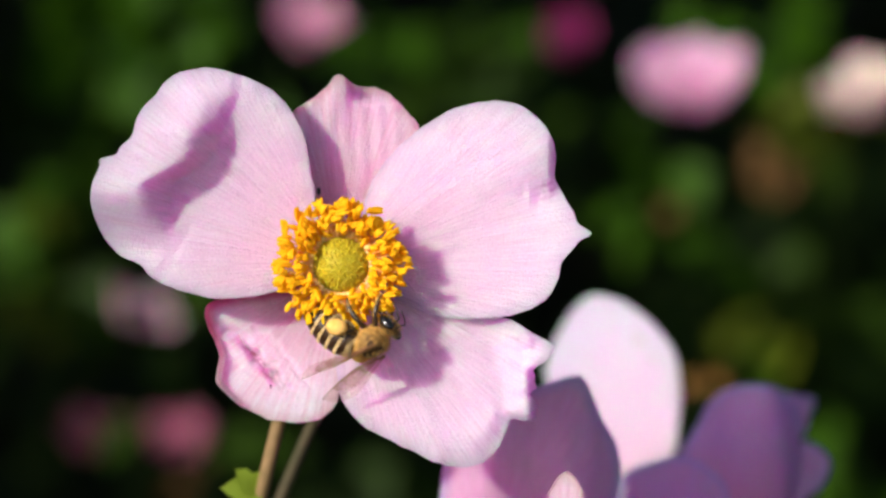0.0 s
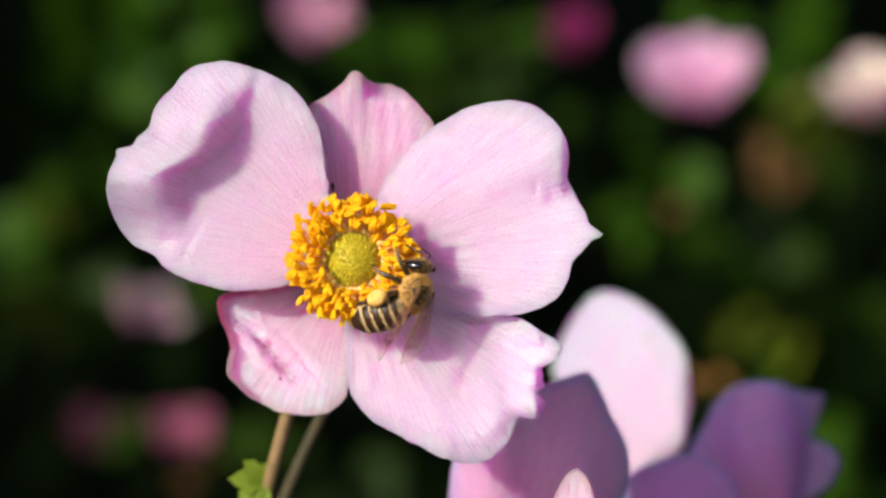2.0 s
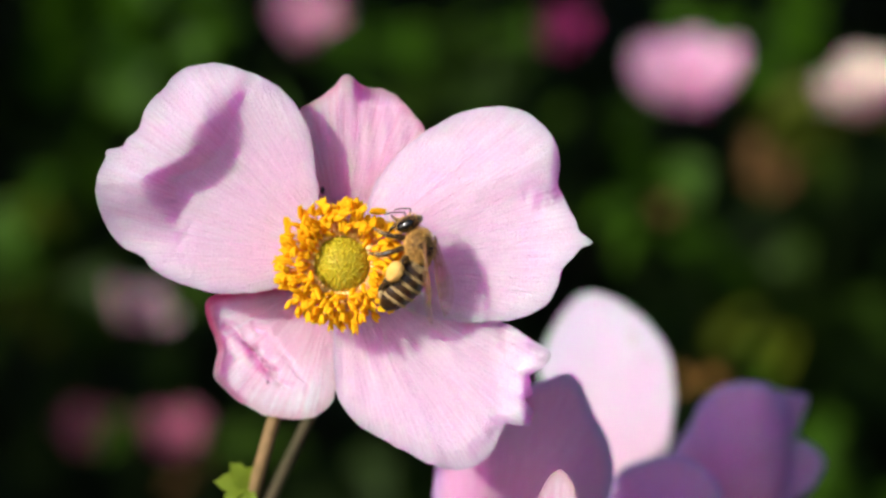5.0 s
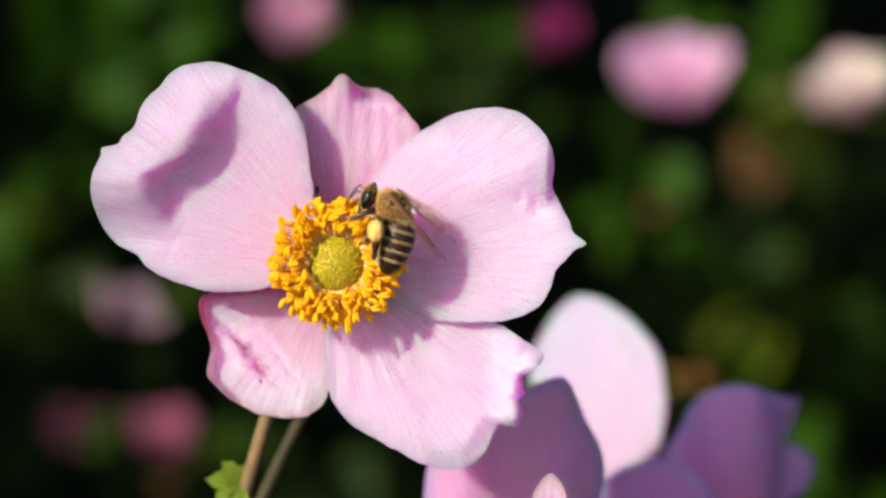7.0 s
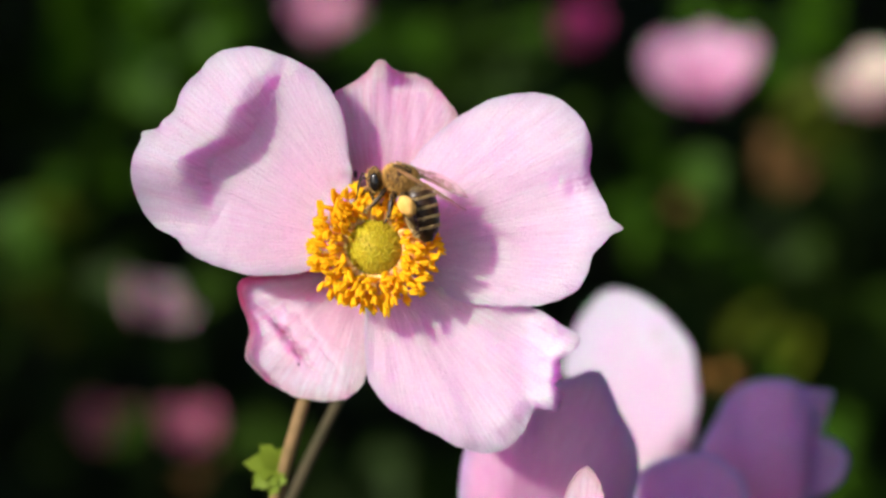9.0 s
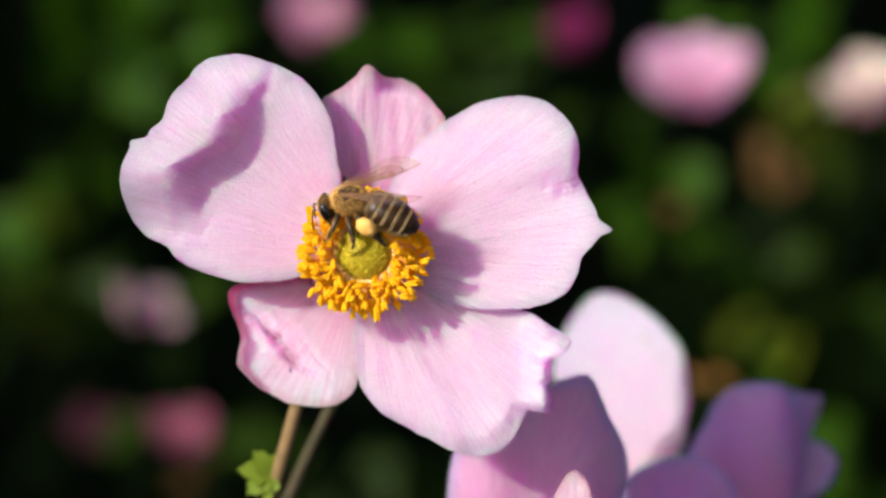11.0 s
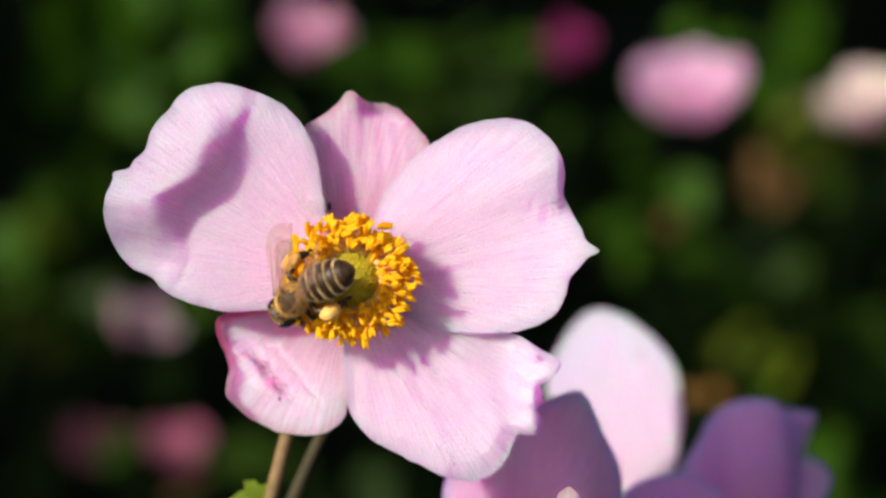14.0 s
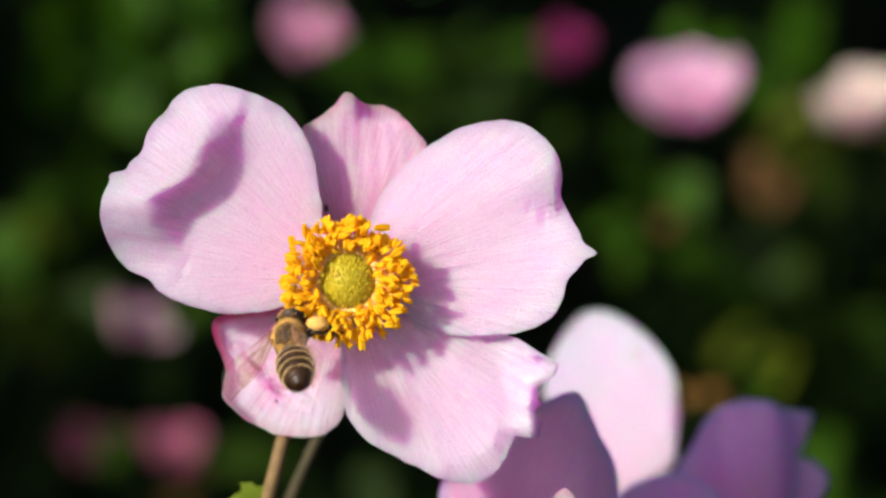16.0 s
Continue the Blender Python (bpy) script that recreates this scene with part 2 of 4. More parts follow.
def blob(bm, centre, size, m=None, seg=20, rings=14, lump=0.0, seed=0):
    """A rounded body with half-axes size, slightly lumpy."""
    got = bmesh.ops.create_uvsphere(bm, u_segments=seg, v_segments=rings, radius=1.0)["verts"]
    for v in got:
        k = 1 + lump * noise.noise(v.co * 2.2 + Vector((seed, 0, 0)))
        co = Vector(v.co[i] * size[i] * k for i in range(3))
        v.co = Vector(centre) + (m @ co if m else co)
    return got


# ---- ground ----
def ground_sheet():
    bm = bmesh.new()
    n = 60
    grid = []
    for i in range(n + 1):
        row = []
        for j in range(n + 1):
            x, y = (abs(k / n * 2 - 1) ** 3 * math.copysign(400, k / n * 2 - 1) for k in (i, j))
            row.append(bm.verts.new((x, y, 0.03 * noise.noise((x * 3, y * 3, 0)) - 0.02)))
        grid.append(row)
    for i in range(n):
        for j in range(n):
            bm.faces.new((grid[i][j], grid[i + 1][j], grid[i + 1][j + 1], grid[i][j + 1]))
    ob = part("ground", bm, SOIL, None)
    return tagged(ob, "garden soil under the plants, darkened to look shaded", "ground", kind="structure")


ground_sheet()

# ---- the anemone in bloom ----
flower = empty("anemone_flower", VIEW @ pose(-0.0113, -0.00171, -0.275), "open pale pink anemone flower with golden stamens on a thin stem", "flower")


def height_left(x, y, e):
    # a bowl whose outer flap rolls over along a crest and drops more and more steeply to the inside
    d = math.hypot(x, y)
    z = 0.2 + 0.09 * d + 0.006 * max(0, y - 4) ** 1.5
    crest = -20.4 + 4.4 * step(8.6, 12.0, y) + 0.42 * max(0, y - 11.6) + 0.25 * max(0, 5 - y) + 0.5 * noise.noise((y * 0.55, 3, 1)) + 0.25 * noise.noise((y * 1.6, 5, 2))
    u = min(1.0, max(0.0, (x - crest + 2.8) / 4.2))
    lift = 4.7 * (1 - u ** 1.9) * step(1.0, 9.0, y) * step(21.5, 14.5, y)
    wrinkle = -0.15 * bell(x + 17.6 - 0.5 * (y - 3), 0.45) * step(-1.0, 1.5, y) * step(6.0, 3.5, y)
    return z + lift + wrinkle - 0.10 * max(0, crest - x) + 0.12 * sin(y * 1.1 + x * 0.5) * step(0.6, 1, e) + 0.16 * noise.noise((x * 0.8, y * 0.8, 6)) * bell(x - crest, 3)


def height_top(x, y, e):
    fold = 0.07 * sin(x * 2.6 + 0.05 * y * x) * step(5, 12, y)
    return -4.2 + 0.10 * y + 1.5 * bell(x + 0.3, 1.6) * step(15, 21, y) + fold - 3.6 * step(17.6, 20.2, y) * step(0.6, 2.4, x)


def height_right(x, y, e):
    d = math.hypot(x, y)
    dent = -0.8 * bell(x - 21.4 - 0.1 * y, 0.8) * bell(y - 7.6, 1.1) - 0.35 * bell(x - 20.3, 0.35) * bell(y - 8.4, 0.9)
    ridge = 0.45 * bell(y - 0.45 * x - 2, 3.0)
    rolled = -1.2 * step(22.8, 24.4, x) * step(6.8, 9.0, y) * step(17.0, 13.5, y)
    return -2.6 + 0.19 * d + ridge + dent + rolled + 0.04 * sin(atan2(y, x) * 44 + 2 * noise.noise((x * 0.3, y * 0.3, 1))) * step(7, 12, d) * step(25, 15, d) - 1.0 * step(0.55, 1.05, e) * step(0, 10, y) + 0.5 * step(21, 27, x)


def height_low(x, y, e):
    # the outer corner is crumpled and rolled back
    d = math.hypot(x, y)
    frill = 0.6 * (0.35 * sin(y * 2.2) + 0.5 * noise.noise((x * 0.8, y * 0.8, 4)) + 0.6 * noise.noise((x * 1.5, y * 1.5, 8)) * step(-6, -9, y)) * step(17.5, 21, x)
    rolled = -1.7 * step(20.6, 22.2, x) * step(-11.2, -12.2, y) * step(-20, -17, y)
    furrow = 0.09 * sin(atan2(y, x) * 34 + 2 * noise.noise((x * 0.3, y * 0.3, 1))) * step(6, 11, d) * step(24, 14, d)
    return (-2.0 + 0.07 * d + 0.20 * sin(x * 0.8 + y * 0.3) * step(8, 18, d) + 1.1 * step(17.5, 21, x) + frill + rolled + furrow
            - 0.9 * step(0.75, 1.0, e) * step(-10, -18, y))


def height_small(x, y, e):
    # a crease along the outer side, the rim beyond it turned up
    c = (x + 9.6) * 0.74 + (y + 10.2) * 0.67 + 0.8 * noise.noise((x * 0.8, y * 0.8, 2))
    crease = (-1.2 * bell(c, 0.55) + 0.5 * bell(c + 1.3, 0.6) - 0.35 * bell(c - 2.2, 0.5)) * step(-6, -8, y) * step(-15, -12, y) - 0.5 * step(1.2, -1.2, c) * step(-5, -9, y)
    curl = 1.7 * step(0.89, 1.0, e) * step(-9.5, -12.5, x)
    return -5.2 + 0.05 * math.hypot(x, y) + crease + curl - 0.8 * step(-12, -18, y)


# crimson line painted along the crease: pigment and the fold's shade together
def crease_mark(x, y):
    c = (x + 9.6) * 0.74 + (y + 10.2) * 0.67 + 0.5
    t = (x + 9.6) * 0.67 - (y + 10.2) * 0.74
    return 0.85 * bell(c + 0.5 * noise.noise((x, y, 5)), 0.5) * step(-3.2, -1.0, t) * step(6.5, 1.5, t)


# purple painted into the dent near the rim for its crinkle shading
def dent_shade(x, y):
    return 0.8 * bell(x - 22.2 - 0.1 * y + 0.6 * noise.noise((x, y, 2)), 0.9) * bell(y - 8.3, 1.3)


DARK_MARKS = (None, crease_mark, None, dent_shade, None)
TEPALS = (
    ("rose", (1.3, 12.5), [7.1, 7.3, 7.8, 7.6, 7.6, 7.7, 7.7, 7.5, 7.7, 8.9, 7.9, 7.6, 7.7, 8.1, 7.7, 6.9, 6.3, 5.9, 5.8, 5.9, 6.3,
                           7.0, 8.2, 10.5, 12.1, 9.8, 7.8, 7.1, 6.8, 6.7, 6.9, 7.1], height_top),
    ("blush", (-6.6, -10.2), [7.0, 7.3, 7.9, 8.7, 10.3, 11.2, 9.0, 7.9, 7.5, 7.4, 7.6, 8.1, 9.1, 10.2, 9.2, 7.7, 7.1, 7.5, 8.1, 7.7,
                             7.4, 7.2, 7.2, 7.3, 7.4, 7.7, 7.9, 8.2, 8.2, 7.6, 7.2, 7.0], height_small),
    ("pale", (10.4, -12.1), [11.5, 13.3, 11.6, 10.5, 9.1, 8.1, 7.6, 7.5, 7.8, 8.5, 9.7, 12.3, 14.4, 13.4, 12.1, 11.4, 11.0, 10.9,
                             10.6, 10.1, 9.5, 9.1, 9.1, 9.3, 10.0, 10.7, 11.3, 11.3, 10.6, 10.2, 12.1, 11.3], height_low),
    ("pale", (12.9, 5.2), [13.2, 12.2, 11.8, 13.2, 14.2, 14.4, 14.0, 13.2, 12.3, 11.5, 10.9, 10.4, 10.2, 10.3, 10.4, 10.5, 10.7, 12.0,
                           13.0, 12.4, 11.6, 11.3, 11.2, 11.2, 11.2, 11.5, 12.0, 12.8, 13.4, 13.3, 12.8, 13.7], height_right),
    ("pale", (-14.2, 8.1), [11.1, 11.0, 11.3, 11.9, 12.4, 12.9, 13.2, 13.4, 13.7, 13.9, 13.7, 12.6, 12.2, 11.2, 12.1, 13.3, 13.8, 13.7,
                            13.4, 12.8, 11.7, 11.9, 11.8, 11.7, 11.9, 12.1, 12.6, 13.2, 13.9, 15.3, 14.6, 11.8], height_left),
)
SPIKES = ((), (), ((-26, 0.7, 2.5), (-31, -0.6, 2.0), (13, 0.35, 5), (2, -0.7, 3), (-8, 0.45, 1.6), (-13, -0.5, 1.6), (-18, 0.4, 1.8)), ((-6.7, 1.5, 2.6),), ((159, -0.5, 3), (164, 0.5, 2)))
for k, (tone, middle, radii, height) in enumerate(TEPALS):
    part("petal", petal_mesh("petal", middle, radii, height, rings=44, turns=220, seed=k * 7, spikes=SPIKES[k], dark_mark=DARK_MARKS[k]), {"rose": ROSE, "blush": BLUSH, "pale": PETAL}[tone], flower,
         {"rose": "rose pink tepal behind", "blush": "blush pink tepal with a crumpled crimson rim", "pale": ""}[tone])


def speck(x, y, z, size):
    bm = bmesh.new()
    blob(bm, (0, 0, 0), tuple(s * MM for s in size), seg=10, rings=8, lump=0.3)
    part("speck", bm, SPECK, flower, "tiny black speck", pose(x * MM, y * MM, z * MM))


speck(-8.3, -13.9, height_small(-8.2, -13.8, 0.5) + 0.05, (0.12, 0.22, 0.10))
speck(-2.75, 8.2, height_top(-2.7, 8.2, 0.5) + 0.3, (0.22, 0.45, 0.25))


def pistil_mesh():
    """The green-yellow button: a dome set with small carpels in spiral order."""
    bm = bmesh.new()
    rng = random.Random(77)
    blob(bm, (0, 0, 2.2 * MM), (3.08 * MM, 3.08 * MM, 2.4 * MM), lump=0.03)
    for i in range(1300):
        u = min(1, max(0, (i + 0.5 + rng.gauss(0, 9)) / 1300))
        a = i * 2.39996 + rng.gauss(0, 0.12)
        rr = sqrt(u) * 1.52
        n = Vector((sin(rr) * cos(a), sin(rr) * sin(a), cos(rr)))
        k = rng.uniform(0.97, 1.03)
        c = Vector((n.x * 3.1 * k, n.y * 3.1 * k, 2.2 + n.z * 2.42 * k)) * MM
        s = rng.uniform(0.07, 0.115) * MM
        n = n + Vector((rng.gauss(0, 0.35), rng.gauss(0, 0.35), 0))
        q = n.to_track_quat("Z", "Y").to_matrix()
        bmesh.ops.create_icosphere(bm, subdivisions=1, radius=1.0,
                                   matrix=Matrix.Translation(c) @ q.to_4x4() @ Matrix.Diagonal((s, s, s * 1.9, 1)))
    return bm


part("pistil", pistil_mesh(), CARPEL, flower, "olive yellow button of tiny carpels")


def receptacle_mesh():
    """The ribbed pale collar from which the filaments spring."""
    bm = bmesh.new()
    seg = 120
    rows = []
    for r, z in ((2.6, 1.6), (2.8, 2.6), (3.2, 3.0), (4.0, 2.9), (4.9, 2.2), (5.2, 0.6), (4.4, -1.2)):
        rows.append([bm.verts.new(((r + 0.10 * (j % 2)) * cos(j * tau / seg) * MM, (r + 0.10 * (j % 2)) * sin(j * tau / seg) * MM,
                                   (z + 0.12 * (j % 3)) * MM)) for j in range(seg)])
    for a, b in zip(rows, rows[1:]):
        for j in range(seg):
            bm.faces.new((a[j], b[j], b[(j + 1) % seg], a[(j + 1) % seg]))
    return bm


part("receptacle", receptacle_mesh(), PEACH, flower, "cream collar of filament bases")


def anther_mesh(seed):
    """An oblong pollen sac along x with a groove down its face, its foot at the origin."""
    rng = random.Random(seed)
    bm = bmesh.new()
    long, wide = rng.uniform(0.62, 0.90), rng.uniform(0.19, 0.26)
    fork = rng.uniform(0.02, 0.20)
    for side in (-1, 1):
        turn = Euler((0, rng.uniform(-0.08, 0.08), side * fork)).to_matrix()
        blob(bm, (long * 0.8 * MM, side * (0.12 + 0.4 * fork) * MM, 0), (long * rng.uniform(0.88, 1.05) * MM, wide * MM, 0.22 * MM), turn, seg=10, rings=9,
             lump=0.22, seed=seed + side * 3)
    for v in bm.verts:
        v.co.z += (0.10 * (v.co.x / MM) ** 2) * MM * (-1 if seed % 2 else 1)
    mesh = bpy.data.meshes.new("anther")
    bm.to_mesh(mesh)
    bm.free()
    mesh.materials.append(ANTHER)
    mesh.shade_smooth()
    return mesh


def filament_mesh(reach, rise):
    """A thread that springs up beside the pistil and leans outwards."""
    bm = bmesh.new()
    pts = [((2.9 + reach * u ** 1.25) * MM, 0, (0.5 + rise * u ** 0.85) * MM) for u in (0, 0.25, 0.5, 0.75, 1)]
    tube(bm, pts, [0.12 * MM, 0.10 * MM, 0.09 * MM, 0.075 * MM, 0.06 * MM], 5)
    mesh = bpy.data.meshes.new("stamen")
    bm.to_mesh(mesh)
    bm.free()
    mesh.materials.append(FILAMENT)
    mesh.shade_smooth()
    return mesh


def stamens():
    rng = random.Random(5)
    anthers = [anther_mesh(s) for s in range(9)]
    # reach outwards and rise of the threads (mm), and how many
    rings = ((0.6, 4.0, 34), (1.15, 4.4, 46), (1.75, 4.7, 50), (2.3, 4.4, 54), (2.9, 3.9, 50), (3.45, 3.4, 40), (2.3, 5.5, 18), (3.2, 4.9, 26))
    for reach, rise, count in rings:
        kinds = [(filament_mesh(reach + d, rise + h), reach + d, rise + h) for d, h in ((-0.5, 0.6), (-0.2, -0.6), (0.1, 0.1), (0.3, 0.7), (0.7, 0.1))]
        for i in range(count):
            mesh, r, h = rng.choice(kinds)
            a = (i + rng.uniform(-0.5, 0.5)) / count * 360
            st = part("stamen", mesh, None, flower, m=pose(0, 0, -0.6 * MM, 0, 0, a))
            part("anther", rng.choice(anthers), None, st,
                 m=pose((2.9 + r) * MM, 0, (0.5 + h) * MM, rng.uniform(-70, 70), rng.gauss(-22, 22), rng.gauss(0, 34)) @ Matrix.Scale(rng.uniform(0.86, 1.14), 4))


stamens()


def stem_part(owner, pts, radii, label="", material=None):
    bm = bmesh.new()
    tube(bm, pts, radii, 10)
    return part("stem", bm, material or STEM, owner, label)


def down(owner):
    """The way straight down in the thing's own space."""
    return (owner.matrix_world.to_3x3().inverted() @ Vector((0, 0, -1))).normalized()


def long_stem(owner, start, lean, r=0.8 * MM, long=None):
    d = down(owner)
    long = long or (owner.matrix_world @ Vector(start)).z + 0.03
    pts = [Vector(start) + d * long * u + Vector(lean) * (4 * u * (1 - u)) for u in (0, 0.02, 0.06, 0.12, 0.25, 0.5, 0.75, 1)]
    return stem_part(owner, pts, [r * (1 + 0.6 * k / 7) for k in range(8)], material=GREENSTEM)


def flower_stem(pts, r, label="", material=None):
    pts = [Vector(p) * MM for p in pts]
    d = down(flower)
    long = (flower.matrix_world @ pts[-1]).z + 0.03
    pts += [pts[-1] + d * long * u + Vector((-0.02 * u, 0, 0)) for u in (0.03, 0.1, 0.25, 0.5, 0.75, 1)]
    n = len(pts)
    stem_part(flower, pts, [r * (1 + 0.5 * k / n) for k in range(n)], label, material)


flower_stem(((0, 0, -4.2), (-1.8, -4, -8.5), (-4.7, -10, -11.0), (-7.9, -18.4, -13.0), (-10.0, -26.6, -16.0), (-12.3, -36, -20)), 0.72 * MM, "thin brownish green stem")
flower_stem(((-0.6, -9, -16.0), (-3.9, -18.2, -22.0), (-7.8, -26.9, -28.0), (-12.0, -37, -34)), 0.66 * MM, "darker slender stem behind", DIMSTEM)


# ---- leaves ----
def leaf_points(long, lobes, m, rng):
    """A lobed, toothed leaf blade folded along its midrib."""
    pts, faces = [], []
    edge = []
    n = 9
    for side in (1, -1):
        row = []
        for i in range(1, n + 1):
            u = i / n
            w = 0.36 * sin(pi * u ** 0.75) * (1 + 0.32 * sin(u * pi * lobes * 2)) * (1 + 0.18 * rng.uniform(-1, 1))
            row.append(Vector((u * long, side * w * long, 0.22 * w * long - 0.25 * long * u * u)))
        edge.append(row)
    mid = [Vector((u / n * long, 0, -0.25 * long * (u / n) ** 2)) for u in range(n + 1)]
    pts = mid + edge[0] + edge[1]
    a, b = n + 1, 2 * n + 1
    for i in range(n):
        for s, flip in ((a, False), (b, True)):
            q = [i, i + 1, s + i] if i == 0 else [i, i + 1, s + i, s + i - 1]
            faces.append(tuple(reversed(q)) if flip else tuple(q))
    return [m @ p for p in pts], faces


def foliage_mesh(name, leaves):
    verts, faces = [], []
    for pts, fs in leaves:
        o = len(verts)
        verts += [tuple(p) for p in pts]
        faces += [tuple(o + k for k in f) for f in fs]
    mesh = bpy.data.meshes.new(name)
    mesh.from_pydata(verts, [], faces)
    return mesh


def bract():
    rng = random.Random(3)
    leaves = []
    for a, s in ((170, 4.4), (130, 3.8), (215, 4.0), (85, 2.2), (250, 3.6)):
        leaves.append(leaf_points(s * MM, 3, pose(0, 0, 0, 15, -20, a), rng))
    part("leaf", foliage_mesh("leaf", leaves), LIME, flower, "bright young green bract leaf", pose(-10.6 * MM, -27.0 * MM, -16.0 * MM))


bract()


def plant(at, tall, spread, count, material, label, seed, size=(0.04, 0.075), group="garden plants behind"):
    """A leafy clump on the ground: stems and a crown of separate leaves."""
    rng = random.Random(seed)
    x, y = at
    ob = empty("leafy_plant", pose(x, y, -0.01), label, "plant", group)
    for k in range(5):
        a = rng.uniform(0, 360)
        top = Vector((spread * 0.5 * cos(a), spread * 0.5 * sin(a), tall * rng.uniform(0.75, 0.95)))
        stem_part(ob, [top * u + Vector((0, 0, 0.06 * tall * sin(pi * u))) for u in (0, 0.3, 0.6, 1)], [0.003, 0.0026, 0.002, 0.0015], material=GREENSTEM)
    leaves = []
    for k in range(count):
        a, r = rng.uniform(0, tau), spread * sqrt(rng.random())
        z = tall * (0.15 + 0.85 * rng.random() ** 0.8) * (1 - 0.35 * (r / spread) ** 2)
        m = pose(r * cos(a), r * sin(a), z, rng.uniform(-35, 35), rng.uniform(-40, 45), math.degrees(a) + rng.uniform(-70, 70))
        leaves.append(leaf_points(rng.uniform(*size), 3, m, rng))
    part("crown", foliage_mesh("crown", leaves), material, ob)
    return ob


def background_plants():
    rng = random.Random(11)
    k = 0
    for row, (y, tall) in enumerate(((0.75, 0.30), (1.1, 0.36), (1.5, 0.4), (2.0, 0.45), (2.6, 0.5), (3.3, 0.5))):
        half = 0.18 + 0.26 * (y + 0.3)
        n = 4 + row
        for i in range(n):
            x = -half + 2 * half * (i + 0.5) / n + rng.uniform(-0.06, 0.06)
            plant((x, y + rng.uniform(-0.1, 0.1)), tall * rng.uniform(0.8, 1.1), 0.14 + 0.02 * row, 90, SHADE_DIM if k % 3 == 1 else SHADE_LEAF,
                  "dense green leafy clump in the flower bed" if k % 3 == 1 else "dense leafy clump in the flower bed, darkened to look shaded", 100 + k)
            k += 1


background_plants()


def shade_hedge():
    """An unseen tall shrub row, added beside the bed to shade the ground behind."""
    rng = random.Random(21)
    ob = empty("added_shade_row", pose(-1.15, 1.85, -0.01), "unseen tall shrub row added to shade the flower bed", "shrub")
    for k in range(9):
        y = -1.95 + 3.5 * k / 8
        stem_part(ob, [Vector((0.1 * sin(k * 3), y, 0)), Vector((0, y + 0.05, 1.2)), Vector((0.05, y, 2.4))], [0.02, 0.015, 0.006], material=GREENSTEM)
    leaves = []
    for k in range(6000):
        z = rng.uniform(0.05, 2.6)
        wide = 0.28 * (1 - 0.4 * (z / 2.6) ** 3)
        m = pose(rng.gauss(0, wide * 0.6), rng.uniform(-2.1, 1.8), z, rng.uniform(-60, 60), rng.uniform(-60, 60), rng.uniform(0, 360))
        leaves.append(leaf_points(rng.uniform(0.08, 0.14), 2, m, rng))
    part("crown", foliage_mesh("crown", leaves), SHADE_LEAF, ob)
    # two more unseen rows, added to hold low skylight off the bed
    copy_thing(ob, pose(1.6, 1.2, -0.01, 0, 0, 180))
    copy_thing(ob, pose(0.0, 4.6, -0.01, 0, 0, 90))


shade_hedge()


def sprig(x, y, d, radius, count, material, label, seed):
    """A tall leafy stem whose leaves gather round one place."""
    rng = random.Random(seed)
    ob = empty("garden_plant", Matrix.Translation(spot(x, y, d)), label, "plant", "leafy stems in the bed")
    height = ob.matrix_world.translation.z
    foot = Vector((rng.uniform(-0.35, 0.35), rng.uniform(0.25, 0.6), -height - 0.02))
    stem_part(ob, [Vector((0, 0, radius * 0.4)), foot * 0.08 + Vector((0, 0, -0.01)), foot * 0.4 + Vector((0, 0, 0.04)), foot], [0.0004, 0.0005, 0.0007, 0.0011], material=GREENSTEM)
    leaves = []
    for k in range(count):
        v = Vector((rng.gauss(0, 1), rng.gauss(0, 1), rng.gauss(0, 1))) * 0.5 * radius
        m = pose(*v, rng.uniform(-40, 40), rng.uniform(-10, 60), rng.uniform(120, 330))
        leaves.append(leaf_points(rng.uniform(0.7, 1.2) * radius, 3, m, rng))
    part("crown", foliage_mesh("crown", leaves), material, ob)


P = 0.00022964
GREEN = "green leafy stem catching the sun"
DULL = "leafy stem in the bed, its green dimmed to look shaded"
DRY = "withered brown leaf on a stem"
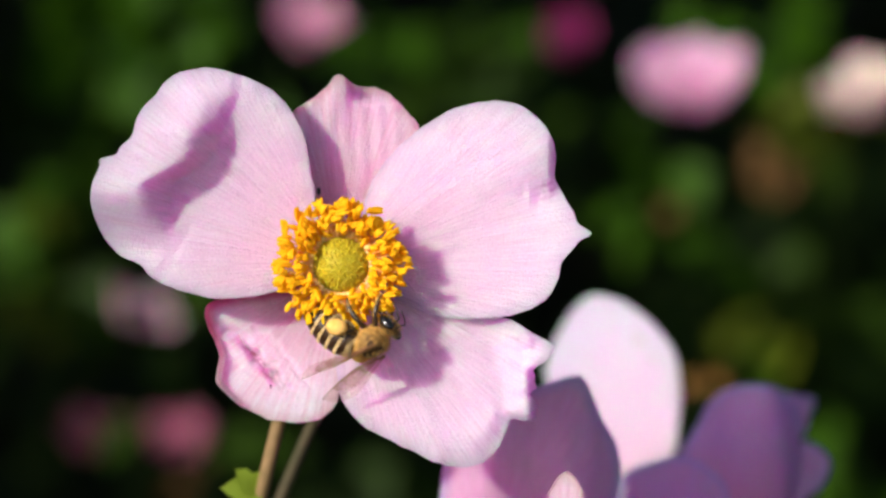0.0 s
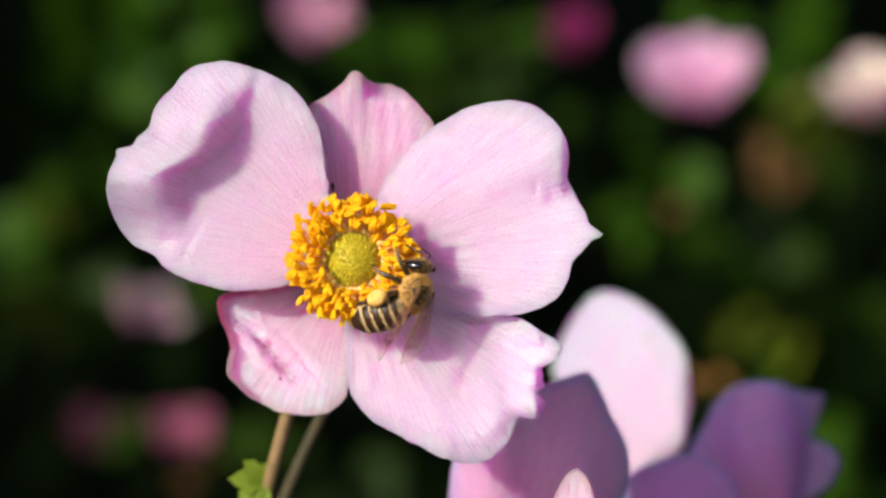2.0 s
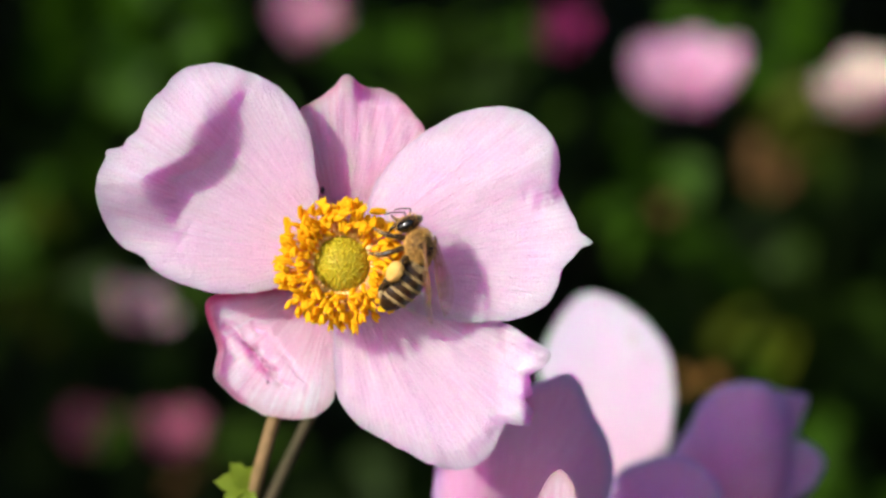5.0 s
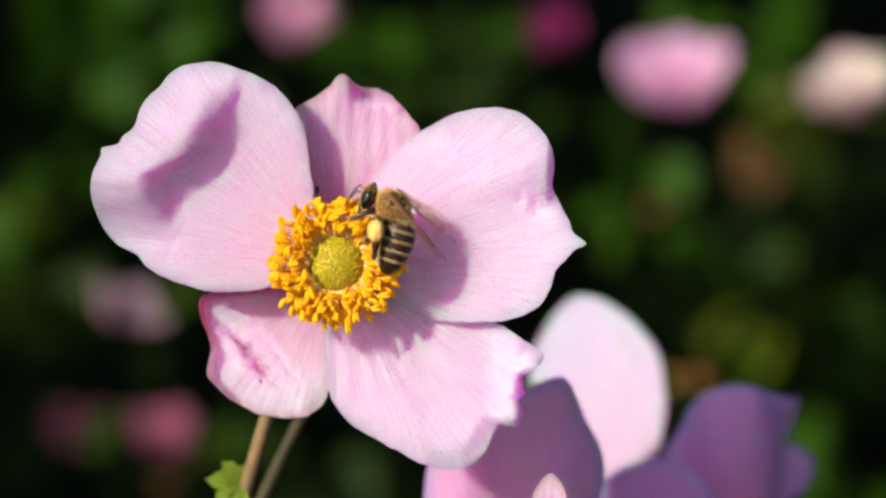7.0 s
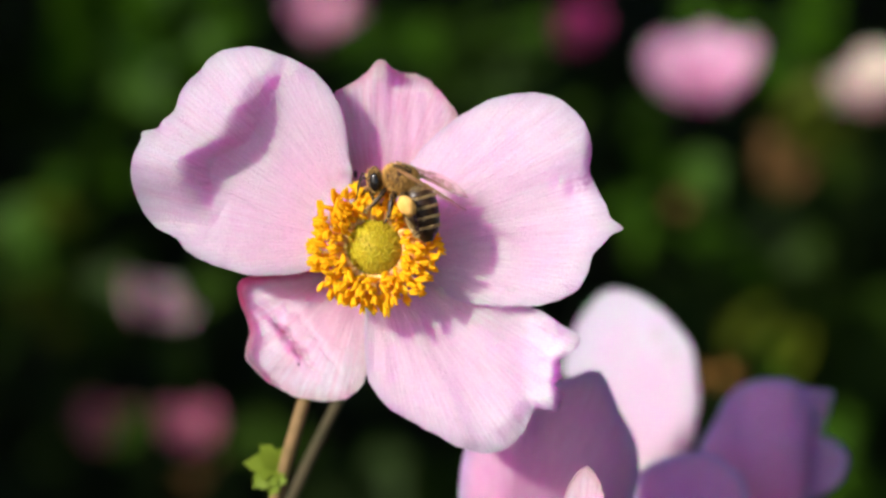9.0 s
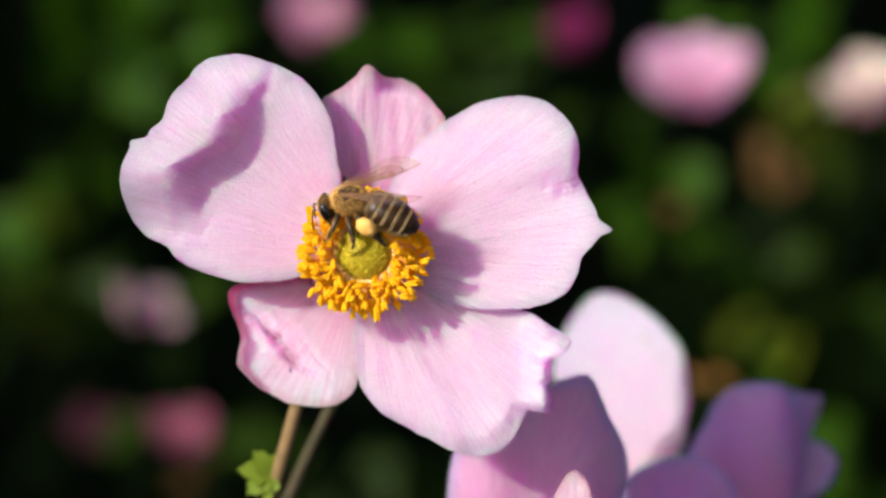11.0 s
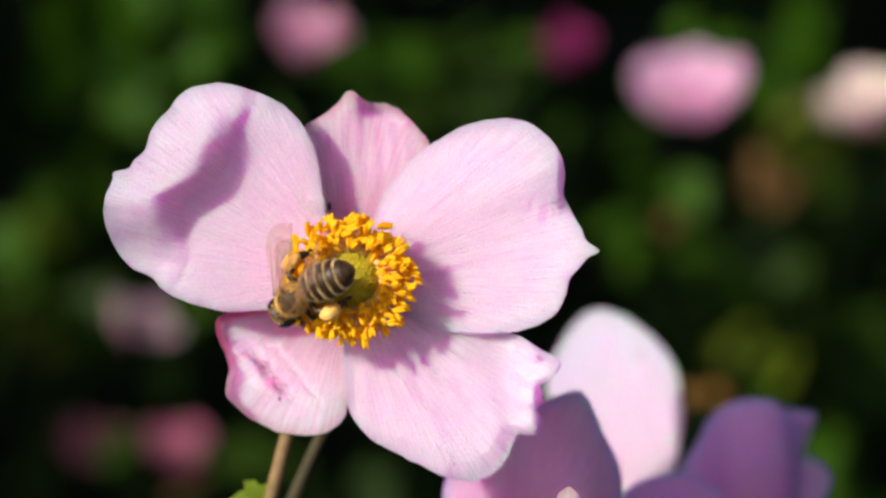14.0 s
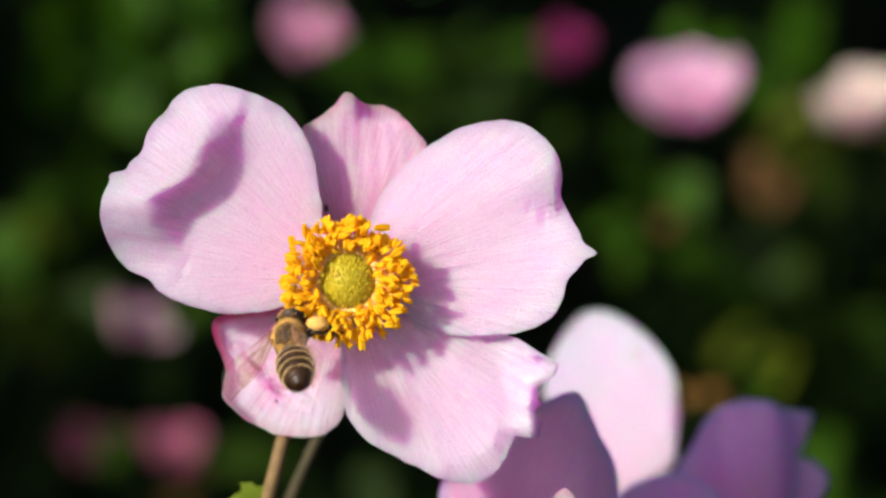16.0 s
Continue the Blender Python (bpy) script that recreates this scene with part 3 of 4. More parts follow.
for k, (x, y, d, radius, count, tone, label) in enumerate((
        (-534, 395, 0.73, 0.026, 16, LEAF, GREEN), (-430, 330, 0.73, 0.020, 8, LEAF, GREEN), (-370, 400, 0.73, 0.016, 6, LEAF, GREEN), (-560, 225, 0.74, 0.022, 7, SHADE_DIM, DULL),
        (-704, 120, 0.75, 0.020, 6, LEAF, GREEN), (-745, 10, 0.80, 0.020, 6, OLIVE, GREEN), (-720, -120, 0.74, 0.020, 5, SHADE_DIM, DULL),
        (-600, -60, 0.76, 0.022, 5, SHADE_DIM, DULL), (-450, -190, 0.76, 0.020, 5, SHADE_DIM, DULL), (-330, -330, 0.78, 0.022, 4, SHADE_DIM, DULL), (-110, -390, 0.84, 0.026, 8, SHADE_DIM, DULL),
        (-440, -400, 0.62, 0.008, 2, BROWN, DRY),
        (-150, 350, 0.78, 0.022, 6, LEAF, GREEN), (-20, 330, 0.84, 0.026, 8, SHADE_DIM, DULL), (60, 395, 0.86, 0.026, 4, LEAF, GREEN), (110, 250, 0.86, 0.024, 6, SHADE_DIM, DULL),
        (310, 205, 0.86, 0.022, 5, SHADE_DIM, DULL), (380, 140, 0.82, 0.022, 6, LEAF, GREEN), (430, 92, 0.78, 0.019, 10, LEAF, GREEN), (725, -10, 0.80, 0.020, 5, SHADE_DIM, DULL),
        (590, 372, 0.72, 0.018, 13, LEAF, GREEN), (700, 130, 0.84, 0.018, 5, SHADE_DIM, DULL), (672, 225, 0.78, 0.016, 9, OLIVE, GREEN), (715, 230, 0.80, 0.016, 6, OLIVE, GREEN),
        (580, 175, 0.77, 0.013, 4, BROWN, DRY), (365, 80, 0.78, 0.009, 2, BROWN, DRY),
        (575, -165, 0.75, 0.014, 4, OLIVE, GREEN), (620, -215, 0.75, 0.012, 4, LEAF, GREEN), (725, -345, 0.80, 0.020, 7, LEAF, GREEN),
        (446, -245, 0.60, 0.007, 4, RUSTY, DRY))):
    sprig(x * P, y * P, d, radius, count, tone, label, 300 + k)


# ---- the second anemone, half behind ----
second = empty("anemone_flower", VIEW @ pose(0.02585, -0.02454, -0.335), "pale pink anemone flower turned half away, shaded tepals coloured mauve", "flower")


def cup_petal(owner, mid, size, turn, material, label="", bow=0.25, point=0.0, seed=0, name="petal", wavy=0.12, taper=0.0, dark_mark=None):
    """A plain cupped tepal of half-axes size (mm), with its pose; taper narrows its foot."""
    a0, b0 = size
    ring = []
    for k in range(256):
        a = k * tau / 256
        x, y = a0 * cos(a) * (1 + taper * sin(a)), b0 * sin(a)
        ring.append((atan2(y, x) % tau, math.hypot(x, y)))
    ring.sort()
    at, far = [p[0] for p in ring], [p[1] for p in ring]
    radii = []
    for k in range(32):
        a = k * tau / 32
        r = float(np.interp(a, at, far, period=tau)) * (1 + 0.05 * noise.noise((cos(a) * 2, sin(a) * 2, seed)))
        radii.append(r * (1 + point * bell(((a - pi / 2 + pi) % tau) - pi, 0.22)))
    mesh = petal_mesh(name, (0, 0), radii, lambda x, y, e: bow * ((x / a0) ** 2 + 0.5 * (y / b0) ** 2) * a0 + wavy * sin(x * 0.5 + 0.2 * y + seed), 16, 64,
                      base=(0, -b0 * 1.15), seed=seed, dark_mark=dark_mark)
    return part(name, mesh, material, owner, label, pose(mid[0] * MM, mid[1] * MM, mid[2] * MM, *turn))


def stain_far(x, y):
    return 0.7 * bell(x - 5.2, 0.7) * bell(y - 6.6, 0.9) + 0.5 * bell(x - 6.6, 0.5) * bell(y - 3.4, 0.8)


cup_petal(second, (-0.9, 3.7, -18), (9.6, 13.4), (-8, -14, 16), PALE, "sunlit pale pink tepal with small brown stains", 0.12, 0.09, 3, taper=0.12, dark_mark=stain_far)
cup_petal(second, (-14.9, -4.2, 38), (10.8, 11.7), (8, 9, -22), SHADE_LILAC, "tepal coloured lilac pink to look shaded", -0.2, 0.24, 5, wavy=0.6)
cup_petal(second, (3.9, -9.6, 16), (7.6, 7.4), (20, 0, -8), SHADE_MAUVE, "tepal coloured mauve to look shaded", -0.2, 0.0, 9, wavy=0.5)
cup_petal(second, (15.4, -3.6, 4), (9.0, 9.9), (5, 18, -12), SHADE_MAUVE, "tepal coloured mauve to look shaded", -0.25, 0.04, 12, wavy=1.0, taper=-0.1)
cup_petal(second, (20.0, -0.3, 0), (4.8, 6.2), (-25, 20, -66), SHADE_MAUVE, "folded tepal with a pointed tip, coloured violet for shade", -0.3, 0.28, 14, wavy=0.4)
cup_petal(second, (20.8, -7.2, -2), (5.2, 6.6), (10, 25, -60), SHADE_MAUVE, "tepal coloured mauve to look shaded", -0.25, 0.05, 17, wavy=0.5)
# sliver added in place of a sun patch on the left tepal
cup_petal(second, (-12.3, -11.3, 54), (3.3, 9.2), (0, -10, -4), ROSE, "added tepal sliver standing in for a sunlit patch", 0.15, 0.16, 19)
long_stem(second, (0, -14 * MM, 0), (0, 0, -0.02))


# ---- blurred flowers further back ----
def far_flower(x, y, d, size, material, label, seed, face=(0, 0), count=5, cup=35, heart=True, roll=0):
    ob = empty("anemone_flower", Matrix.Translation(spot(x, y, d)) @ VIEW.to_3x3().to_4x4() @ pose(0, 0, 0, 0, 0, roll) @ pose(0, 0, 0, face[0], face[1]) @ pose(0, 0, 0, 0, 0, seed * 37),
               label, "flower", "anemone flowers further back")
    uneven = random.Random(seed * 5)
    for k in range(count):
        a = (k + uneven.uniform(-0.22, 0.22)) * 360 / count
        big = uneven.uniform(0.82, 1.16)
        m = pose(0, 0, 0, 0, 0, a) @ pose(0, size * 0.30, 0, cup + uneven.uniform(-20, 20), uneven.uniform(-25, 25), 0)
        got = cup_petal(ob, (0, 0, 0), (size * 0.23 * big / MM, size * 0.28 * big / MM), (0, 0, 0), material, "", 0.2, 0.0, seed + k, wavy=0.5)
        got.matrix_basis = m
    if heart:
        bm = bmesh.new()
        blob(bm, (0, 0, 0.002), (0.004, 0.004, 0.003))
        part("pistil", bm, CARPEL, ob)
    rng = random.Random(seed)
    turn = ob.matrix_world.to_3x3().inverted()
    foot = Vector((rng.uniform(-0.3, 0.3), rng.uniform(0.3, 0.6), -ob.matrix_world.translation.z - 0.02))
    pts = [turn @ (foot * u + Vector((0, 0, 0.12 * sin(pi * u)))) for u in (0, 0.04, 0.1, 0.25, 0.5, 0.75, 1)]
    stem_part(ob, pts, [0.0006 + 0.00009 * k for k in range(7)], material=GREENSTEM)
    return ob


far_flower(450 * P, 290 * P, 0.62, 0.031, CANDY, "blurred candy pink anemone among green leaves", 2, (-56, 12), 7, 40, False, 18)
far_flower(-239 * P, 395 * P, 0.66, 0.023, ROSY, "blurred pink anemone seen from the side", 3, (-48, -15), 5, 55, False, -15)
far_flower(216 * P, 380 * P, 0.78, 0.020, MAGENTA, "blurred dark magenta anemone bud", 4, (-50, 10), 5, 62, False)
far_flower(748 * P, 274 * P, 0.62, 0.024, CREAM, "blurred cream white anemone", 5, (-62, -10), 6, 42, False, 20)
far_flower(-534 * P, -118 * P, 0.64, 0.022, SHADE_ASHEN, "blurred anemone, its pink dulled to look shaded", 6, (-72, 0), 6, 40, False, -26)
far_flower(-468 * P, -340 * P, 0.72, 0.020, SHADE_PINK, "blurred anemone, its pink darkened to look shaded", 7, (-50, 0), 5, 50, False)
far_flower(-622 * P, -332 * P, 0.76, 0.021, SHADE_PINK, "blurred anemone, its pink darkened to look shaded", 8, (-55, 10), 5, 60, False)


# ---- the honey bee: x forward, y to its left, z its back ----
FUR = plain_material("tawny_fur", (0.44, 0.19, 0.03), (1.0, 0.64, 0.20), 450, 0.8, 0.2, 0.0001, 0.2, True)
SHELL = plain_material("dark_brown_shell", (0.014, 0.006, 0.002), (0.050, 0.022, 0.007), 500, 0.45, 0.25, 0.00005, 0.3)
AMBER = plain_material("amber_brown_shell", (0.020, 0.009, 0.004), (0.05, 0.021, 0.007), 500, 0.4, 0.25, 0.00005, 0.5)
BAND = plain_material("pale_hair_band", (0.52, 0.34, 0.12), (0.95, 0.72, 0.38), 900, 0.8, 0.3, 0.0001, 0.2, True)
BACK = plain_material("dark_brown_back", (0.02, 0.010, 0.004), (0.06, 0.030, 0.010), 600, 0.65, 0.4, 0.0001, 0.3)
EYE = plain_material("black_compound_eye", (0.004, 0.003, 0.003), (0.010, 0.007, 0.006), 800, 0.18, 0.1, 0.00003, 0.6)
LIMB = plain_material("black_brown_leg", (0.010, 0.006, 0.004), (0.05, 0.025, 0.01), 600, 0.4, 0.3, 0.00005, 0.5)
POLLEN = plain_material("packed_pollen", (0.74, 0.38, 0.08), (0.86, 0.50, 0.14), 900, 0.8, 0.5, 0.0001, 0.2)
VEIN = plain_material("brown_wing_vein", (0.24, 0.10, 0.03), (0.36, 0.18, 0.07), 600, 0.4)


def wing_material():
    """A clear film with a slight amber tint and a wrinkled gloss."""
    s = Shade("clear_wing")
    f = s.noise(s.coords("Object"), 700, 3)
    s.set(Base_Color=s.ramp(f, (0.3, (0.70, 0.50, 0.38)), (0.7, (0.90, 0.80, 0.72))), Roughness=0.27, Metallic=0.6)
    s.bsdf.inputs["Specular IOR Level"].default_value = 1.0
    s.bump(f, 0.5, 0.0005)
    clear = s.add("BsdfTransparent")
    clear.inputs[0].default_value = (0.97, 0.91, 0.85, 1)
    m = s.add("MixShader")
    m.inputs[0].default_value = 0.10
    s.link(clear.outputs[0], m.inputs[1])
    s.link(s.bsdf.outputs[0], m.inputs[2])
    s.link(m.outputs[0], s.out.inputs[0])
    return s.mat


WING = wing_material()


def hairs(name, spots, long, wide, owner, material, label="", seed=0, sweep=(-0.5, 0, 0)):
    """Many fine tapering hairs, each a slim three-sided spike, as one coat."""
    rng = random.Random(seed)
    verts, faces = [], []
    for p, n in spots:
        n = (n + Vector(sweep) * 0.6 + Vector((rng.uniform(-1, 1), rng.uniform(-1, 1), rng.uniform(-1, 1))) * 0.45).normalized()
        u = n.orthogonal().normalized()
        u = Matrix.Rotation(rng.uniform(0, tau), 3, n) @ u
        v = n.cross(u)
        o = len(verts)
        tip = p + n * long * rng.uniform(0.6, 1.25)
        w = wide * 0.5
        verts += [tuple(p + u * w), tuple(p - u * w * 0.5 + v * w * 0.87), tuple(p - u * w * 0.5 - v * w * 0.87), tuple(tip)]
        faces += [(o, o + 1, o + 3), (o + 1, o + 2, o + 3), (o + 2, o, o + 3)]
    mesh = bpy.data.meshes.new(name)
    mesh.from_pydata(verts, [], faces)
    return part(name, mesh, material, owner, label, kind="stuff")


def round_spots(count, centre, size, seed, keep=lambda n: True):
    rng = random.Random(seed)
    got = []
    while len(got) < count:
        n = Vector((rng.gauss(0, 1), rng.gauss(0, 1), rng.gauss(0, 1))).normalized()
        if keep(n):
            p = Vector(centre) + Vector(n[i] * size[i] for i in range(3))
            got.append((p * MM, Vector(n[i] / size[i] for i in range(3)).normalized()))
    return got


bee = empty("honey_bee", pose(0, 0, 1), "brown striped honey bee with orange pollen loads on its hind legs", "bee")

bm = bmesh.new()
blob(bm, (0, 0, 0), (1.88 * MM, 1.66 * MM, 1.6 * MM), lump=0.05)
thorax = part("thorax", bm, BACK, bee, "furry tawny thorax with a darker bare back")
hairs("fur", round_spots(4400, (0, 0, 0), (1.85, 1.63, 1.57), 1, lambda n: n.z < 0.42 + 0.5 * abs(n.x) + 0.2 * noise.noise(n * 4)), 0.55 * MM, 0.032 * MM, thorax, FUR, seed=2)
hairs("back_fur", round_spots(420, (0, 0, 0), (1.85, 1.63, 1.57), 5, lambda n: n.z > 0.4), 0.40 * MM, 0.03 * MM, thorax, FUR, seed=3)


def bee_head():
    bm = bmesh.new()
    blob(bm, (0.75 * MM, 0, -0.3 * MM), (0.95 * MM, 1.55 * MM, 1.55 * MM), lump=0.06)
    blob(bm, (1.15 * MM, 0, -1.5 * MM), (0.55 * MM, 0.75 * MM, 0.75 * MM))
    ob = part("head", bm, SHELL, bee, "dark head with tawny face hair", pose(2.1 * MM, 0, -0.35 * MM, 0, 20, 0) @ Matrix.Diagonal((0.9, 1.05, 0.92, 1)))
    for side in (1, -1):
        bm = bmesh.new()
        blob(bm, (0, 0, 0), (0.62 * MM, 0.42 * MM, 1.15 * MM))
        part("eye", bm, EYE, ob, "glossy black compound eye", pose(0.75 * MM, side * 1.32 * MM, -0.1 * MM, side * 10, 0, side * -14))
        bm = bmesh.new()
        pts = [(1.5, 0.35, 0.0), (2.1, 0.75, 0.35), (2.25, 0.85, 0.3), (2.5, 1.05, -0.2), (2.8, 1.2, -0.85), (3.0, 1.25, -1.5), (3.1, 1.25, -1.9)]
        tube(bm, [Vector((x, side * y, z)) * MM for x, y, z in pts], [0.09 * MM, 0.08 * MM, 0.09 * MM, 0.10 * MM, 0.10 * MM, 0.09 * MM, 0.07 * MM], 7)
        part("antenna", bm, LIMB, ob, "thin black elbowed antenna")
    bm = bmesh.new()
    tube(bm, [Vector(p) * MM for p in ((1.3, 0, -2.0), (1.2, 0, -2.7), (0.9, 0, -3.3))], [0.28 * MM, 0.2 * MM, 0.1 * MM], 7)
    part("mouthparts", bm, AMBER, ob)
    hairs("face_hair", round_spots(420, (0.75, 0, -0.3), (0.95, 1.5, 1.5), 7, lambda n: abs(n.y) < 0.75), 0.36 * MM, 0.045 * MM, ob, FUR, seed=8, sweep=(0.3, 0, 0.2))
    return ob


head = bee_head()


def tergite(x0, x1, r0, r1, owner, material, label):
    """One ring of the abdomen: a short barrel with a stepped hind rim, flattened a little."""
    bm = bmesh.new()
    seg = 28
    rows = []
    prof = ((0, 0.94), (0.15, 0.99), (0.5, 1.02), (0.85, 1.015), (1.0, 0.985), (1.0, 0.90))
    for u, k in prof:
        x = x0 + (x1 - x0) * u
        r = (r0 + (r1 - r0) * u) * k
        rows.append([bm.verts.new((-x * MM, r * 1.06 * cos(j * tau / seg) * MM, r * 0.98 * sin(j * tau / seg) * MM)) for j in range(seg)])
    for a, b in zip(rows, rows[1:]):
        for j in range(seg):
            bm.faces.new((a[j], b[j], b[(j + 1) % seg], a[(j + 1) % seg]))
    bm.faces.new(rows[0])
    bm.faces.new(list(reversed(rows[-1])))
    bmesh.ops.recalc_face_normals(bm, faces=bm.faces)
    return part("segment", bm, material, owner, label)


abdomen_m = pose(-1.75 * MM, 0, -0.15 * MM)
bm = bmesh.new()
tube(bm, [Vector((x, 0, 0)) * MM for x in (0.5, 0, -0.5)], [0.5 * MM, 0.4 * MM, 0.7 * MM], 12)
abdomen = part("abdomen", bm, SHELL, bee, "dark abdomen ringed with pale hair bands", abdomen_m)
RINGS = ((0.25, 1.5, 1.30, 1.85), (1.4, 2.6, 1.84, 1.98), (2.5, 3.75, 1.97, 1.92), (3.65, 4.85, 1.90, 1.68), (4.75, 5.85, 1.66, 1.26), (5.75, 6.6, 1.24, 0.50))
for k, (x0, x1, r0, r1) in enumerate(RINGS):
    ring = tergite(x0, x1, r0, r1, abdomen, AMBER if k < 2 else SHELL, "brown ring" if k < 2 else "")
    if k < 5:
        rng = random.Random(40 + k)
        spots = []
        for i in range(1500 if k else 700):
            a = rng.uniform(0, tau)
            u = rng.triangular(0.0, 0.36, 0.16) if k else rng.uniform(0.0, 0.5)
            if sin(a) < -0.35:
                u = rng.uniform(0, 1)
            r = (r0 + (r1 - r0) * u) * 1.0
            n = Vector((-0.1, cos(a), sin(a))).normalized()
            spots.append((Vector((-(x0 + (x1 - x0) * u), r * 1.06 * cos(a), r * 0.98 * sin(a))) * MM, n))
        hairs("hair_band", spots, 0.24 * MM, 0.032 * MM, ring, BAND, seed=50 + k, sweep=(-1.6, 0, 0))


def wing(long, wide, owner, side, m, label):
    """A clear membrane, slightly crimped, with raised veins."""
    bm = bmesh.new()
    n, w = 18, 6
    rows = []
    for i in range(n + 1):
        u = i / n
        half = wide * (0.10 + 0.90 * sin(pi * min(1, u ** 1.25 * 0.80)) ** 0.9) * (1 if u < 0.72 else sqrt(max(0.0, 1 - ((u - 0.72) / 0.28) ** 2)) * 0.94 + 0.04)
        lead = 0.22 * wide * sin(pi * u)
        rows.append([bm.verts.new((-u * long * MM, side * (lead - half * (j / w)) * -1 * MM,
                                   (0.06 * sin(j * 2.4) + 0.05 * sin(u * 14 + j)) * MM)) for j in range(w + 1)])
    for a, b in zip(rows, rows[1:]):
        for j in range(w):
            bm.faces.new((a[j], b[j], b[j + 1], a[j + 1]))
    edge = [[r[j].co.copy() for r in rows] for j in range(w + 1)]
    ob = part("wing", bm, WING, owner, label, m)
    for j, end in ((0, n), (1, n - 3), (3, n - 5), (5, n - 8)):
        bm = bmesh.new()
        pts = edge[j][:end + 1:2]
        tube(bm, pts, [(0.075 if j == 0 else 0.045) * MM * (1 - 0.6 * k / len(pts)) for k in range(len(pts))], 4)
        part("vein", bm, VEIN, ob)
    bm = bmesh.new()
    for i in (6, 10, 13):
        tube(bm, [rows_co for rows_co in (edge[j][i + (j % 2)] for j in range(0, 5))], [0.035 * MM] * 5, 4)
    part("cross_vein", bm, VEIN, ob)
    return ob


WING_AT = {}
for side in (1, -1):
    for long, wide, x, z, tag in ((9.0, 3.0, 0.7, 1.15, "forewing"), (6.4, 2.2, -0.2, 1.0, "hindwing")):
        m = pose(x * MM, side * 1.3 * MM, (z + 0.2) * MM, side * 10, 2, side * -18)
        w = wing(long, wide, bee, side, m, "clear brown-veined " + tag)
        WING_AT[(tag, side)] = (w, m)


def leg(name, joints, radii, side, label):
    bm = bmesh.new()
    fine, rr = [], []
    for k in range(len(joints) - 1):
        a, b = Vector(joints[k]), Vector(joints[k + 1])
        for u in (0.03, 0.3, 0.65, 0.97):
            fine.append(a.lerp(b, u))
            r = radii[k] + (radii[k + 1] - radii[k]) * u
            rr.append(r * (0.8 if u in (0.03, 0.97) else 1.12) * MM)
    hip = Vector((joints[0][0], side * joints[0][1], joints[0][2])) * MM
    tube(bm, [Vector((p.x, side * p.y, p.z)) * MM - hip for p in fine], rr, 8)
    return part(name, bm, LIMB, bee, label, Matrix.Translation(hip))


def leg_hairs(ob, joints, side, seed):
    rng = random.Random(seed)
    spots = []
    hip = joints[0]
    for a, b in zip(joints[:-1], joints[1:-1]):
        a, b = Vector(a), Vector(b)
        for i in range(150):
            n = Vector((rng.gauss(0, 1), rng.gauss(0, 1), rng.gauss(0, 1))).normalized()
            p = a.lerp(b, rng.random())
            spots.append(((Vector((p.x - hip[0], side * (p.y - hip[1]), p.z - hip[2])) + n * 0.18) * MM, n))
    hairs("leg_hair", spots, 0.38 * MM, 0.03 * MM, ob, FUR, seed=seed, sweep=(0, 0, -0.4))


LEGS = []
for side in (1, -1):
    front = [(1.3, 0.8, -1.2), (1.9, 1.9, -1.9), (2.6, 2.2, -2.9), (3.0, 1.9, -3.6), (3.4, 1.8, -4.0)]
    middle = [(0.2, 1.0, -1.4), (0.3, 2.4, -1.8), (0.2, 3.0, -3.2), (0.3, 3.1, -4.0), (0.6, 3.2, -4.6)]
    hind = [(-0.9, 0.9, -1.3), (-1.2, 2.6, -1.0), (-2.9, 3.3, -2.4), (-3.6, 2.9, -3.6), (-4.2, 2.9, -4.3)]
    for nm, j, r in (("front_leg", front, (0.3, 0.28, 0.22, 0.16, 0.08)), ("middle_leg", middle, (0.32, 0.3, 0.26, 0.18, 0.08)),
                     ("hind_leg", hind, (0.34, 0.34, 0.42, 0.34, 0.1))):
        ob = leg(nm, j, r, side, "dark brown jointed leg")
        leg_hairs(ob, j, side, 70 + len(LEGS))
        LEGS.append((ob, ob.matrix_basis.copy(), nm, side))
        if nm == "hind_leg":
            bm = bmesh.new()
            blob(bm, (-1.35 * MM, side * 2.5 * MM, -0.45 * MM), (1.25 * MM, 0.88 * MM, 0.95 * MM), Euler((0, radians(-40), 0)).to_matrix(), lump=0.14, seed=side)
            part("pollen_load", bm, POLLEN, ob, "packed ball of orange pollen")


# ---- what moves ----
def sway(x, y, z, roll):
    return VIEW @ pose(x * MM, y * MM, z * MM, 0, 0, roll)


